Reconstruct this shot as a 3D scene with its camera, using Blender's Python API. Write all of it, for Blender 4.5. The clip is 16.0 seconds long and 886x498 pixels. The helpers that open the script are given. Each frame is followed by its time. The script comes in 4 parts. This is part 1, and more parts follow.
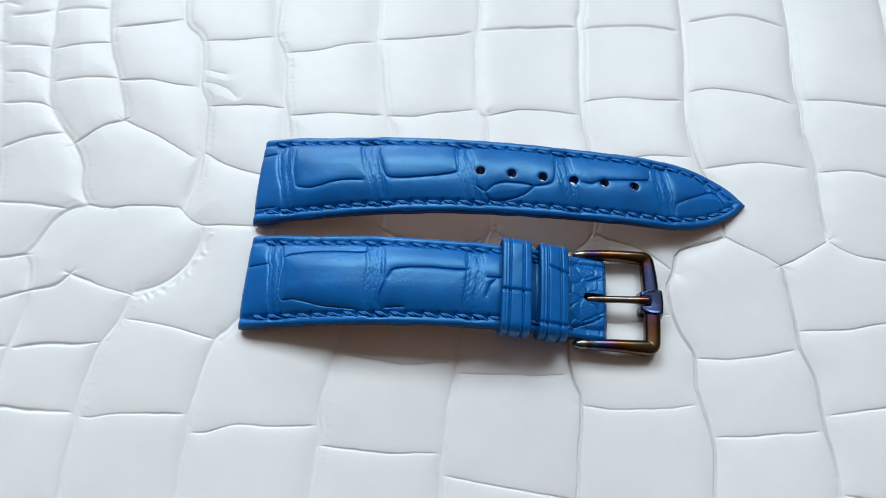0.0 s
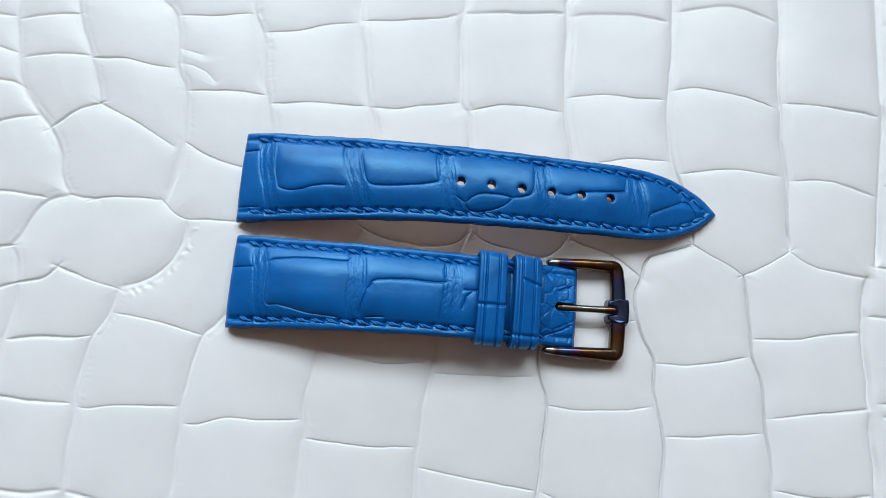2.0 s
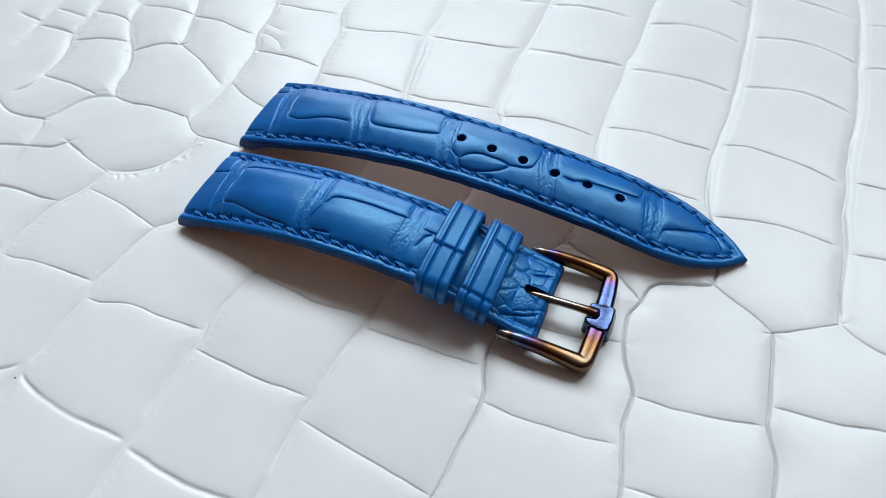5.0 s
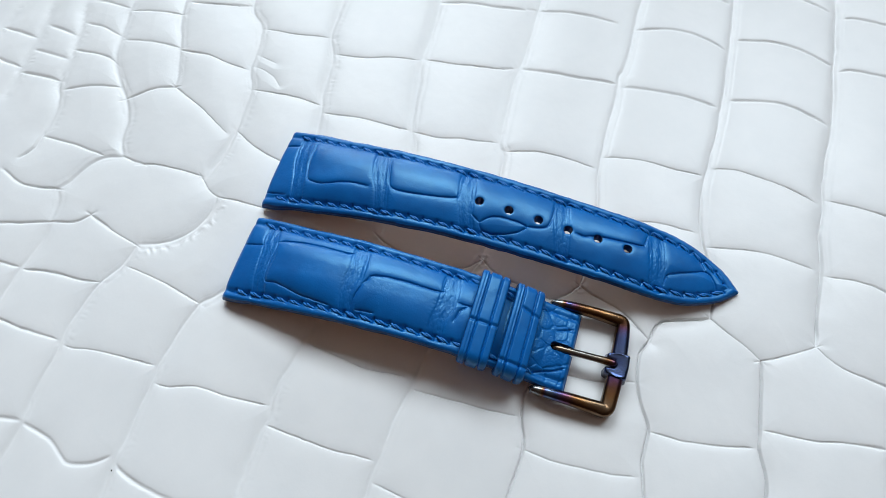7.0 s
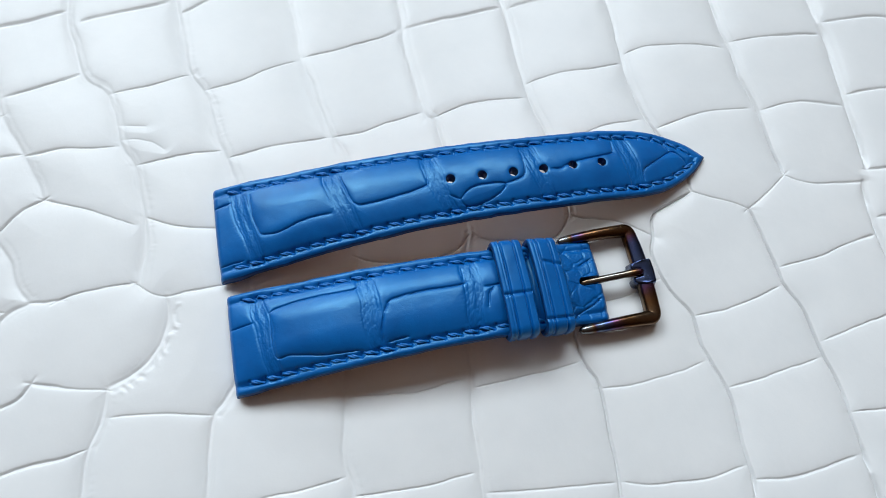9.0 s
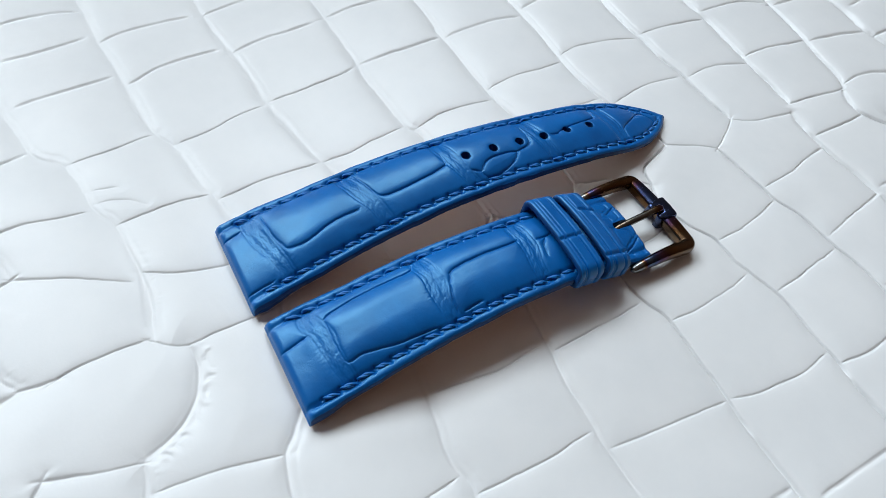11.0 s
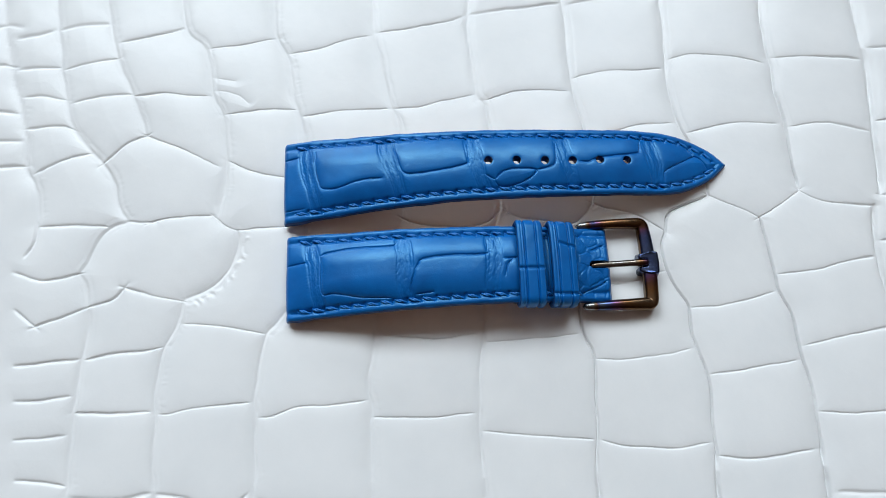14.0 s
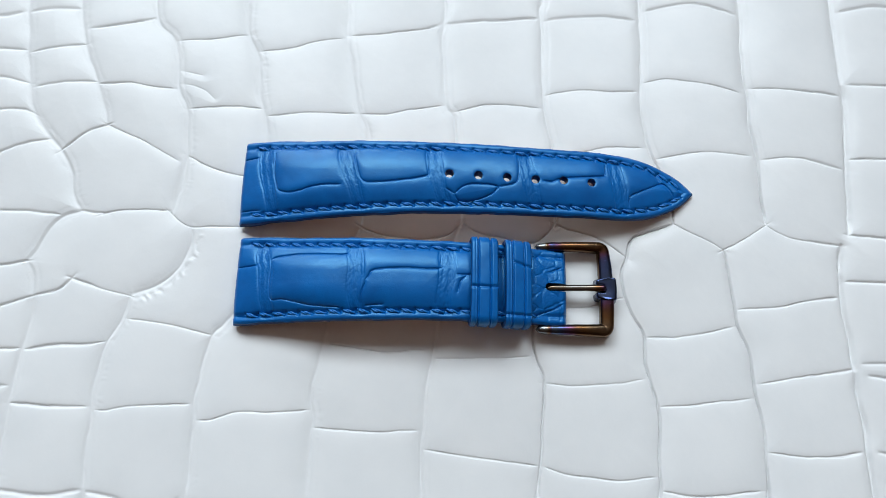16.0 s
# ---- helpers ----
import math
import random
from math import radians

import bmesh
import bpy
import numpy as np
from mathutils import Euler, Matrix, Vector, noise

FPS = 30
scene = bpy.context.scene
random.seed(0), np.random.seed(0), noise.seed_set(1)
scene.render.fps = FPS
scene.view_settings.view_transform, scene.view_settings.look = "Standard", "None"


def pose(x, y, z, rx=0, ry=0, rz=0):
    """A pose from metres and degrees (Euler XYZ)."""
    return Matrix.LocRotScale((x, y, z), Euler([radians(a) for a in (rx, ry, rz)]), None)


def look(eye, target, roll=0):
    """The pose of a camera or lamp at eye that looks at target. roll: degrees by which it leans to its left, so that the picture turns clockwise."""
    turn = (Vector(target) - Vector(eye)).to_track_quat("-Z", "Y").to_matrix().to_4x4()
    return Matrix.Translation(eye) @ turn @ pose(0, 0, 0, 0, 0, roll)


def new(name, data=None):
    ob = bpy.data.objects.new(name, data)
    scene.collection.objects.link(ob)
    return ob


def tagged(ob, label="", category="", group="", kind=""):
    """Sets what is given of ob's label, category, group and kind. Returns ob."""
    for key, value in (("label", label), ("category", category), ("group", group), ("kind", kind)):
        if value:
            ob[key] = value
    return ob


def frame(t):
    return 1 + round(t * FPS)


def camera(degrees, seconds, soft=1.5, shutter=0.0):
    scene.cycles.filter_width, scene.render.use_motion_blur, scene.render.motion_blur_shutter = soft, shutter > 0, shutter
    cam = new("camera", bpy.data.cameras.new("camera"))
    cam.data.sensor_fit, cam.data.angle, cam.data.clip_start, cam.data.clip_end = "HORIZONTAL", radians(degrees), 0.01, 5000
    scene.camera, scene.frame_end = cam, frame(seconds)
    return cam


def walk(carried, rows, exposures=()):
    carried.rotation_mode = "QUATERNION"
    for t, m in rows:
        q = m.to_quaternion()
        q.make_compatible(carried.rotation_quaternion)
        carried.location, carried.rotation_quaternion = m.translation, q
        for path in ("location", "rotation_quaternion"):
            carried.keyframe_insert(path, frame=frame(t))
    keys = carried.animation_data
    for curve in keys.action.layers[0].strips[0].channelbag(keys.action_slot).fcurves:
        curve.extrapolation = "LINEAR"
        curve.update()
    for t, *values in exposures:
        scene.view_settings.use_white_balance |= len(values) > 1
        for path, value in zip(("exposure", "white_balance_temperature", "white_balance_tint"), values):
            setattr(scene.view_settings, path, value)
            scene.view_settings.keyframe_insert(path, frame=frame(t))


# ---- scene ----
cam = camera(65.66, 16.0, soft=0.72)
PATH = [
    (0, (-0.00218, -0.07030, 0.14465), (-0.00726, -0.01598, 0.00492), -2.02),
    (0.5, (-0.00090, -0.05636, 0.14980), (-0.00374, -0.01481, 0.00570), -1.16),
    (1, (-0.00010, -0.04529, 0.15259), (-0.00086, -0.01477, 0.00573), 1.03),
    (1.5, (-0.00145, -0.03811, 0.15634), (-0.00009, -0.01315, 0.00843), 5.50),
    (2, (-0.00377, -0.04332, 0.15776), (-0.00280, -0.01523, 0.01041), 6.55),
    (2.5, (0.00337, -0.05429, 0.15641), (-0.00178, -0.01625, 0.01141), 1.37),
    (3, (0.01021, -0.06743, 0.14852), (-0.00178, -0.01967, 0.00684), -0.61),
    (3.5, (0.01827, -0.07580, 0.14006), (-0.00113, -0.02004, 0.00217), -2.23),
    (3.7, (0.02190, -0.07608, 0.13789), (-0.00023, -0.01758, 0.00156), -3.33),
    (4.225, (0.02976, -0.08301, 0.12879), (0.00068, -0.01644, -0.00249), -4.02),
    (4.75, (0.03739, -0.09039, 0.11829), (0.00142, -0.01524, -0.00657), -3.61),
    (5.275, (0.04173, -0.09472, 0.11206), (0.00159, -0.01442, -0.00854), -3.07),
    (5.8, (0.03975, -0.09251, 0.11577), (0.00079, -0.01443, -0.00624), -3.39),
    (6, (0.03902, -0.08954, 0.11928), (0.00097, -0.01313, -0.00406), -3.85),
    (6.5, (0.03005, -0.08149, 0.13301), (-0.00137, -0.01500, 0.00227), -5.16),
    (7, (0.01582, -0.06877, 0.14809), (-0.00451, -0.01283, 0.01041), -2.93),
    (7.5, (0.00422, -0.06029, 0.15594), (-0.00670, -0.01499, 0.01336), -2.14),
    (8, (-0.00611, -0.05545, 0.15430), (-0.00821, -0.01426, 0.01008), 1.01),
    (8.5, (-0.01348, -0.05086, 0.15057), (-0.00533, -0.01079, 0.00625), 7.65),
    (9, (-0.01849, -0.05738, 0.14355), (-0.00348, -0.01163, 0.00149), 7.56),
    (9.2, (-0.02452, -0.06055, 0.14073), (-0.00642, -0.01223, -0.00011), 8.02),
    (9.725, (-0.03510, -0.06636, 0.13224), (-0.00669, -0.01188, -0.00379), 8.91),
    (10.25, (-0.04992, -0.07185, 0.12203), (-0.00709, -0.01027, -0.00634), 10.54),
    (10.775, (-0.06204, -0.07632, 0.11530), (-0.00768, -0.00903, -0.00662), 11.81),
    (11.3, (-0.06452, -0.07905, 0.11722), (-0.00853, -0.00983, -0.00349), 11.62),
    (11.5, (-0.06269, -0.07912, 0.11931), (-0.00689, -0.01002, -0.00157), 11.96),
    (12, (-0.05687, -0.08161, 0.13011), (-0.00968, -0.01352, 0.00506), 9.73),
    (12.5, (-0.04526, -0.08255, 0.14126), (-0.01151, -0.01744, 0.01040), 6.81),
    (13, (-0.03008, -0.07795, 0.15519), (-0.01102, -0.02021, 0.01807), 4.27),
    (13.5, (-0.01774, -0.07273, 0.16151), (-0.00797, -0.02488, 0.01968), 4.54),
    (14, (-0.01216, -0.05979, 0.16622), (-0.01186, -0.02355, 0.02066), -2.13),
    (14.5, (-0.00876, -0.04542, 0.16687), (-0.00866, -0.01836, 0.01933), -0.22),
    (15, (-0.00780, -0.03774, 0.16932), (-0.00658, -0.01656, 0.02082), 4.49),
    (15.5, (-0.00426, -0.04574, 0.16718), (-0.00304, -0.01767, 0.01983), 3.63),
    (16, (-0.00133, -0.05692, 0.16347), (-0.00111, -0.01987, 0.01812), 1.63),
]
walk(cam, [(t, look(eye, target, roll)) for t, eye, target, roll in PATH])

# ---------------------------------------------------------------- world and light
MM = 0.001
world = bpy.data.worlds.new("sky")
scene.world = world
world.use_nodes = True
wn = world.node_tree.nodes
sky = wn.new("ShaderNodeTexSky")
sky.sky_type, sky.sun_disc = "NISHITA", False
sky.sun_elevation, sky.sun_rotation = radians(38), radians(200)
wn["Background"].inputs["Strength"].default_value = 0.08
world.node_tree.links.new(sky.outputs["Color"], wn["Background"].inputs["Color"])


def area_lamp(name, width, height, watts, colour, m):
    data = bpy.data.lights.new(name, "AREA")
    data.shape, data.size, data.size_y, data.energy, data.color = "RECTANGLE", width, height, watts, colour
    ob = new(name, data)
    ob.matrix_world = m
    return ob


# unseen daylight of two windows in one wall, and under the first a low strip added to brighten the gap between
# the straps: along the wall from, to, and for each light from the lowest up: heights above the table, strength
WIN_Y = 1.05
WINDOWS = ((-1.05, -0.12, ((0.14, 0.42, 5.0), (0.85, 2.10, 42.4))), (0.12, 0.85, ((1.00, 2.30, 31.0),)))
for x0, x1, low, high, watts in [(x0, x1, *light) for x0, x1, lights in WINDOWS for light in lights]:
    mid = ((x0 + x1) / 2, WIN_Y + 0.02, (low + high) / 2)
    area_lamp("window_and_fill_light", x1 - x0 - 0.04, high - low - 0.04, watts, (0.795, 0.90, 0.970), look(mid, (mid[0], -1.0, mid[2])))
scene.view_settings.exposure = 0.0


# ---------------------------------------------------------------- materials
def material(name):
    mat = bpy.data.materials.new(name)
    mat.use_nodes = True
    nodes, links = mat.node_tree.nodes, mat.node_tree.links
    return mat, nodes, links, nodes["Principled BSDF"]


def noise_node(nodes, links, coord, scale, detail=4.0, rough=0.55):
    n = nodes.new("ShaderNodeTexNoise")
    n.inputs["Scale"].default_value, n.inputs["Detail"].default_value, n.inputs["Roughness"].default_value = scale, detail, rough
    links.new(coord, n.inputs["Vector"])
    return n.outputs["Fac"]


def ramp(nodes, links, fac, stops):
    r = nodes.new("ShaderNodeValToRGB")
    els = r.color_ramp.elements
    while len(els) < len(stops):
        els.new(0.5)
    for e, (p, c) in zip(els, stops):
        e.position, e.color = p, (*c, 1.0)
    links.new(fac, r.inputs["Fac"])
    return r.outputs["Color"]


def bump(nodes, links, height, distance, strength=1.0, normal=None):
    b = nodes.new("ShaderNodeBump")
    b.inputs["Strength"].default_value, b.inputs["Distance"].default_value = strength, distance
    links.new(height, b.inputs["Height"])
    if normal is not None:
        links.new(normal, b.inputs["Normal"])
    return b.outputs["Normal"]


def map_range(nodes, links, fac, lo, hi):
    m = nodes.new("ShaderNodeMapRange")
    m.inputs["To Min"].default_value, m.inputs["To Max"].default_value = lo, hi
    links.new(fac, m.inputs["Value"])
    return m.outputs["Result"]


def leather(name, dark, light, rough, grain, coat=0.0, blotch=90.0, pores=2600.0, spec=0.5, crackle=0.0):
    """Finished leather: blotches and fine grain in the colour, pores and hair-fine wrinkles in the relief."""
    mat, nodes, links, p = material(name)
    coord = nodes.new("ShaderNodeTexCoord").outputs["Object"]
    big = noise_node(nodes, links, coord, blotch, 5.0, 0.6)
    links.new(ramp(nodes, links, big, [(0.3, dark), (0.7, light)]), p.inputs["Base Color"])
    fine = noise_node(nodes, links, coord, pores, 3.0, 0.6)
    mid = noise_node(nodes, links, coord, pores * 0.22, 4.0, 0.6)
    n1 = bump(nodes, links, fine, grain * 0.00003)
    n2 = bump(nodes, links, mid, grain * 0.00008, 1.0, n1)
    if crackle:      # a net of hair-fine wrinkles, stronger in patches
        cells = nodes.new("ShaderNodeTexVoronoi")
        cells.feature = "DISTANCE_TO_EDGE"
        cells.inputs["Scale"].default_value = 1150.0
        warp = nodes.new("ShaderNodeVectorMath")
        warp.operation = "MULTIPLY_ADD"
        wobble = nodes.new("ShaderNodeTexNoise")
        wobble.inputs["Scale"].default_value = 700.0
        links.new(coord, wobble.inputs["Vector"])
        links.new(wobble.outputs["Color"], warp.inputs[0])
        warp.inputs[1].default_value = (0.0012, 0.0012, 0.0012)
        links.new(coord, warp.inputs[2])
        links.new(warp.outputs["Vector"], cells.inputs["Vector"])
        line = map_range(nodes, links, cells.outputs["Distance"], 0.0, 1.0)
        line.node.inputs["From Max"].default_value = 0.12
        patch = map_range(nodes, links, noise_node(nodes, links, coord, 210.0, 3.0), 0.0, crackle)
        patch.node.inputs["From Min"].default_value, patch.node.inputs["From Max"].default_value = 0.52, 0.75
        b = nodes.new("ShaderNodeBump")
        b.inputs["Distance"].default_value = 0.00005
        links.new(patch, b.inputs["Strength"])
        links.new(line, b.inputs["Height"])
        links.new(n2, b.inputs["Normal"])
        n2 = b.outputs["Normal"]
    links.new(n2, p.inputs["Normal"])
    links.new(map_range(nodes, links, mid, rough - 0.07, rough + 0.09), p.inputs["Roughness"])
    p.inputs["Coat Weight"].default_value, p.inputs["Coat Roughness"].default_value = coat, 0.25
    p.inputs["Specular IOR Level"].default_value = spec
    return mat


def plain(name, dark, light, rough, scale, metal=0.0, relief=0.0):
    mat, nodes, links, p = material(name)
    coord = nodes.new("ShaderNodeTexCoord").outputs["Object"]
    n = noise_node(nodes, links, coord, scale, 5.0)
    links.new(ramp(nodes, links, n, [(0.3, dark), (0.7, light)]), p.inputs["Base Color"])
    p.inputs["Roughness"].default_value, p.inputs["Metallic"].default_value = rough, metal
    if relief:
        links.new(bump(nodes, links, n, relief), p.inputs["Normal"])
    return mat


WHITE = leather("white_leather", (0.76, 0.765, 0.77), (0.81, 0.81, 0.81), 0.32, 0.3, 0.0, 60.0, 2200.0, 0.28)
BLUE = leather("blue_leather", (0.0002, 0.086, 0.325), (0.0004, 0.124, 0.435), 0.37, 0.5, 0.0, 160.0, 2400.0, 0.85, 0.25)
BLUE.node_tree.nodes["Principled BSDF"].inputs["Specular Tint"].default_value = (0.36, 0.80, 1.0, 1.0)
EDGE = leather("blue_edge_paint", (0.0005, 0.045, 0.17), (0.001, 0.060, 0.22), 0.5, 0.7, 0.0, 300.0, 1500.0, 0.3)
LINING = leather("tan_lining", (0.50, 0.24, 0.14), (0.57, 0.29, 0.17), 0.6, 1.0, 0.0, 200.0)
THREAD = leather("blue_thread", (0.001, 0.130, 0.43), (0.002, 0.170, 0.53), 0.5, 1.0, 0.0, 500.0, 5000.0)
# unseen walls and ceiling, brown so that their bounce warms the shadows
BOUNCE_WALL = plain("shadow_tint_wall", (0.15, 0.085, 0.056), (0.18, 0.104, 0.068), 0.8, 4.0, 0.0, 0.001)
CEILING = plain("bounce_ceiling", (0.22, 0.155, 0.12), (0.25, 0.18, 0.14), 0.85, 4.0)
# the unseen south wall, dark so that little light fills the front shadows
FILL_CUT_WALL = plain("fill_cutting_wall", (0.085, 0.034, 0.022), (0.105, 0.043, 0.028), 0.8, 4.0, 0.0, 0.001)
WOOD = plain("brown_wood", (0.14, 0.075, 0.035), (0.22, 0.12, 0.06), 0.5, 12.0, 0.0, 0.0006)
SPECK = plain("dark_speck", (0.05, 0.045, 0.04), (0.08, 0.07, 0.06), 0.7, 3000.0)
FRAME = plain("window_paint", (0.74, 0.74, 0.72), (0.8, 0.8, 0.79), 0.4, 10.0)


def tempered_steel():
    """Polished steel with heat colours: grey, straw, bronze, purple and blue follow the heat that each place has had;
    grey arm tips also stand for a highlight.
    """
    mat, nodes, links, p = material("tempered_steel")
    coord = nodes.new("ShaderNodeTexCoord").outputs["Object"]
    heat = nodes.new("ShaderNodeAttribute")
    heat.attribute_name = "temper_shade"
    n = noise_node(nodes, links, coord, 260.0, 3.0, 0.5)
    add = nodes.new("ShaderNodeMath")
    add.operation = "ADD"
    links.new(heat.outputs["Fac"], add.inputs[0])
    links.new(map_range(nodes, links, n, -0.14, 0.14), add.inputs[1])
    links.new(ramp(nodes, links, add.outputs[0], [(0.05, (0.20, 0.21, 0.215)), (0.2, (0.17, 0.13, 0.092)), (0.36, (0.135, 0.068, 0.028)), (0.5, (0.095, 0.045, 0.031)),
                                                  (0.62, (0.10, 0.045, 0.09)), (0.75, (0.045, 0.065, 0.15)), (0.92, (0.09, 0.12, 0.18))]), p.inputs["Base Color"])
    fine = noise_node(nodes, links, coord, 900.0, 3.0)
    links.new(map_range(nodes, links, fine, 0.19, 0.31), p.inputs["Roughness"])
    p.inputs["Metallic"].default_value = 1.0
    return mat


def heated(me, heat):
    """Gives a mesh the heat of each of its points."""
    layer = me.attributes.new("temper_shade", "FLOAT", "POINT")
    co = np.zeros(len(me.vertices) * 3, np.float32)
    me.vertices.foreach_get("co", co)
    layer.data.foreach_set("value", heat(*co.reshape(-1, 3).T / MM).astype(np.float32))
    return me


STEEL = tempered_steel()


# ---------------------------------------------------------------- helpers for meshes
def mesh_from(name, verts, faces, mat, smooth=True, normals=None):
    """A mesh out of arrays: verts (n, 3) in metres, faces (m, 4) or (m, 3)."""
    verts, faces = np.asarray(verts, np.float32), np.asarray(faces, np.int32)
    me = bpy.data.meshes.new(name)
    k = faces.shape[1]
    me.vertices.add(len(verts))
    me.vertices.foreach_set("co", verts.ravel())
    me.loops.add(faces.size)
    me.loops.foreach_set("vertex_index", faces.ravel())
    me.polygons.add(len(faces))
    me.polygons.foreach_set("loop_start", np.arange(0, faces.size, k, dtype=np.int32))
    me.polygons.foreach_set("use_smooth", np.full(len(faces), smooth))
    me.update(calc_edges=True)
    me.validate()
    me.materials.append(mat)
    if normals is not None:
        me.normals_split_custom_set_from_vertices(np.asarray(normals, np.float32))
    return me


def part(name, data, parent, label="", m=None):
    ob = new(name, data)
    ob.parent = parent
    if m is not None:
        ob.matrix_local = m
    return tagged(ob, label=label) if label else ob


def thing(name, label, category, kind="", m=None, group=""):
    ob = new(name)
    ob.empty_display_size = 0.01
    if m is not None:
        ob.matrix_world = m
    return tagged(ob, label=label, category=category, kind=kind, group=group)


def box(bm, x0, y0, z0, x1, y1, z1, bevel=0.0):
    made = bmesh.ops.create_cube(bm, size=1.0, matrix=Matrix.LocRotScale(((x0 + x1) / 2, (y0 + y1) / 2, (z0 + z1) / 2), None, (x1 - x0, y1 - y0, z1 - z0)))
    if bevel:
        edges = list({e for v in made["verts"] for e in v.link_edges})
        bmesh.ops.bevel(bm, geom=edges, offset=bevel, segments=2, affect="EDGES", profile=0.5)


def from_bm(name, bm, mat, smooth=False):
    me = bpy.data.meshes.new(name)
    bm.normal_update()
    bm.to_mesh(me)
    bm.free()
    me.materials.append(mat)
    if smooth:
        for f in me.polygons:
            f.use_smooth = True
    return me


def spline(pts, step):
    """A smooth curve through the points, cut at even steps."""
    p = np.asarray(pts, float).reshape(-1, 2)
    q = np.vstack([2 * p[0] - p[1], p, 2 * p[-1] - p[-2]])
    out = []
    for i in range(len(p) - 1):
        a, b, c, d = q[i:i + 4]
        n = max(2, int(np.hypot(*(c - b)) / step))
        t = np.linspace(0, 1, n, endpoint=False)[:, None]
        out.append(0.5 * (2 * b + (c - a) * t + (2 * a - 5 * b + 4 * c - d) * t**2 + (3 * b - a - 3 * c + d) * t**3))
    return np.vstack([*out, p[-1:]])


def along(P, curve, reach):
    """For points P within reach of a curve: their indices, distance, side, way along it, nearest place, way to the nearer end."""
    lo, hi = curve.min(0) - reach, curve.max(0) + reach
    idx = np.flatnonzero(((P >= lo) & (P <= hi)).all(1))
    if not len(idx):
        return None
    best = np.full(len(idx), 1e9)
    side, way, near = np.zeros(len(idx)), np.zeros(len(idx)), np.zeros((len(idx), 2))
    run, Q = 0.0, P[idx]
    for a, b in zip(curve[:-1], curve[1:]):
        ab = b - a
        length = np.hypot(*ab)
        if length < 1e-9:
            continue
        box_lo, box_hi = np.minimum(a, b) - reach, np.maximum(a, b) + reach
        sel = np.flatnonzero(((Q >= box_lo) & (Q <= box_hi)).all(1))
        if len(sel):
            ap = Q[sel] - a
            t = np.clip(ap @ ab / length**2, 0, 1)
            foot = a + t[:, None] * ab
            d = np.hypot(*(Q[sel] - foot).T)
            less = d < best[sel]
            k = sel[less]
            best[k], way[k], near[k] = d[less], run + t[less] * length, foot[less]
            side[k] = np.sign(ab[0] * ap[less, 1] - ab[1] * ap[less, 0])
        run += length
    ok = best < reach
    return idx[ok], best[ok], side[ok], way[ok], near[ok], np.minimum(way[ok], run - way[ok])


def value_noise(x, y, size, seed):
    """Smooth noise between -1 and 1 with lumps of that size."""
    rng = np.random.RandomState(seed)
    grid = rng.uniform(-1, 1, (256, 256))
    u, v = x / size + 1000, y / size + 1000
    i, j = np.floor(u).astype(int), np.floor(v).astype(int)
    f, g = u - i, v - j
    f, g = f * f * (3 - 2 * f), g * g * (3 - 2 * g)
    at = lambda a, b: grid[a % 256, b % 256]
    return (at(i, j) * (1 - f) + at(i + 1, j) * f) * (1 - g) + (at(i, j + 1) * (1 - f) + at(i + 1, j + 1) * f) * g


def cell_edges(x, y, seed):
    """Cells about one unit wide: 0 on the lines between them, growing inwards."""
    rng = np.random.RandomState(seed)
    jx, jy = rng.uniform(0.08, 0.92, (2, 256, 256))
    x, y = x + 1000, y + 1000
    i, j = np.floor(x).astype(int), np.floor(y).astype(int)
    first, second = np.full(len(x), 9.0), np.full(len(x), 9.0)
    for a in (-1, 0, 1):
        for b in (-1, 0, 1):
            p, q = (i + a) % 256, (j + b) % 256
            d = np.hypot(i + a + jx[p, q] - x, j + b + jy[p, q] - y)
            second = np.minimum(second, np.maximum(first, d))
            first = np.minimum(first, d)
    return second - first


# ---------------------------------------------------------------- a room added round the table, never in view, for its brown bounced light
TABLE_Z = -0.006


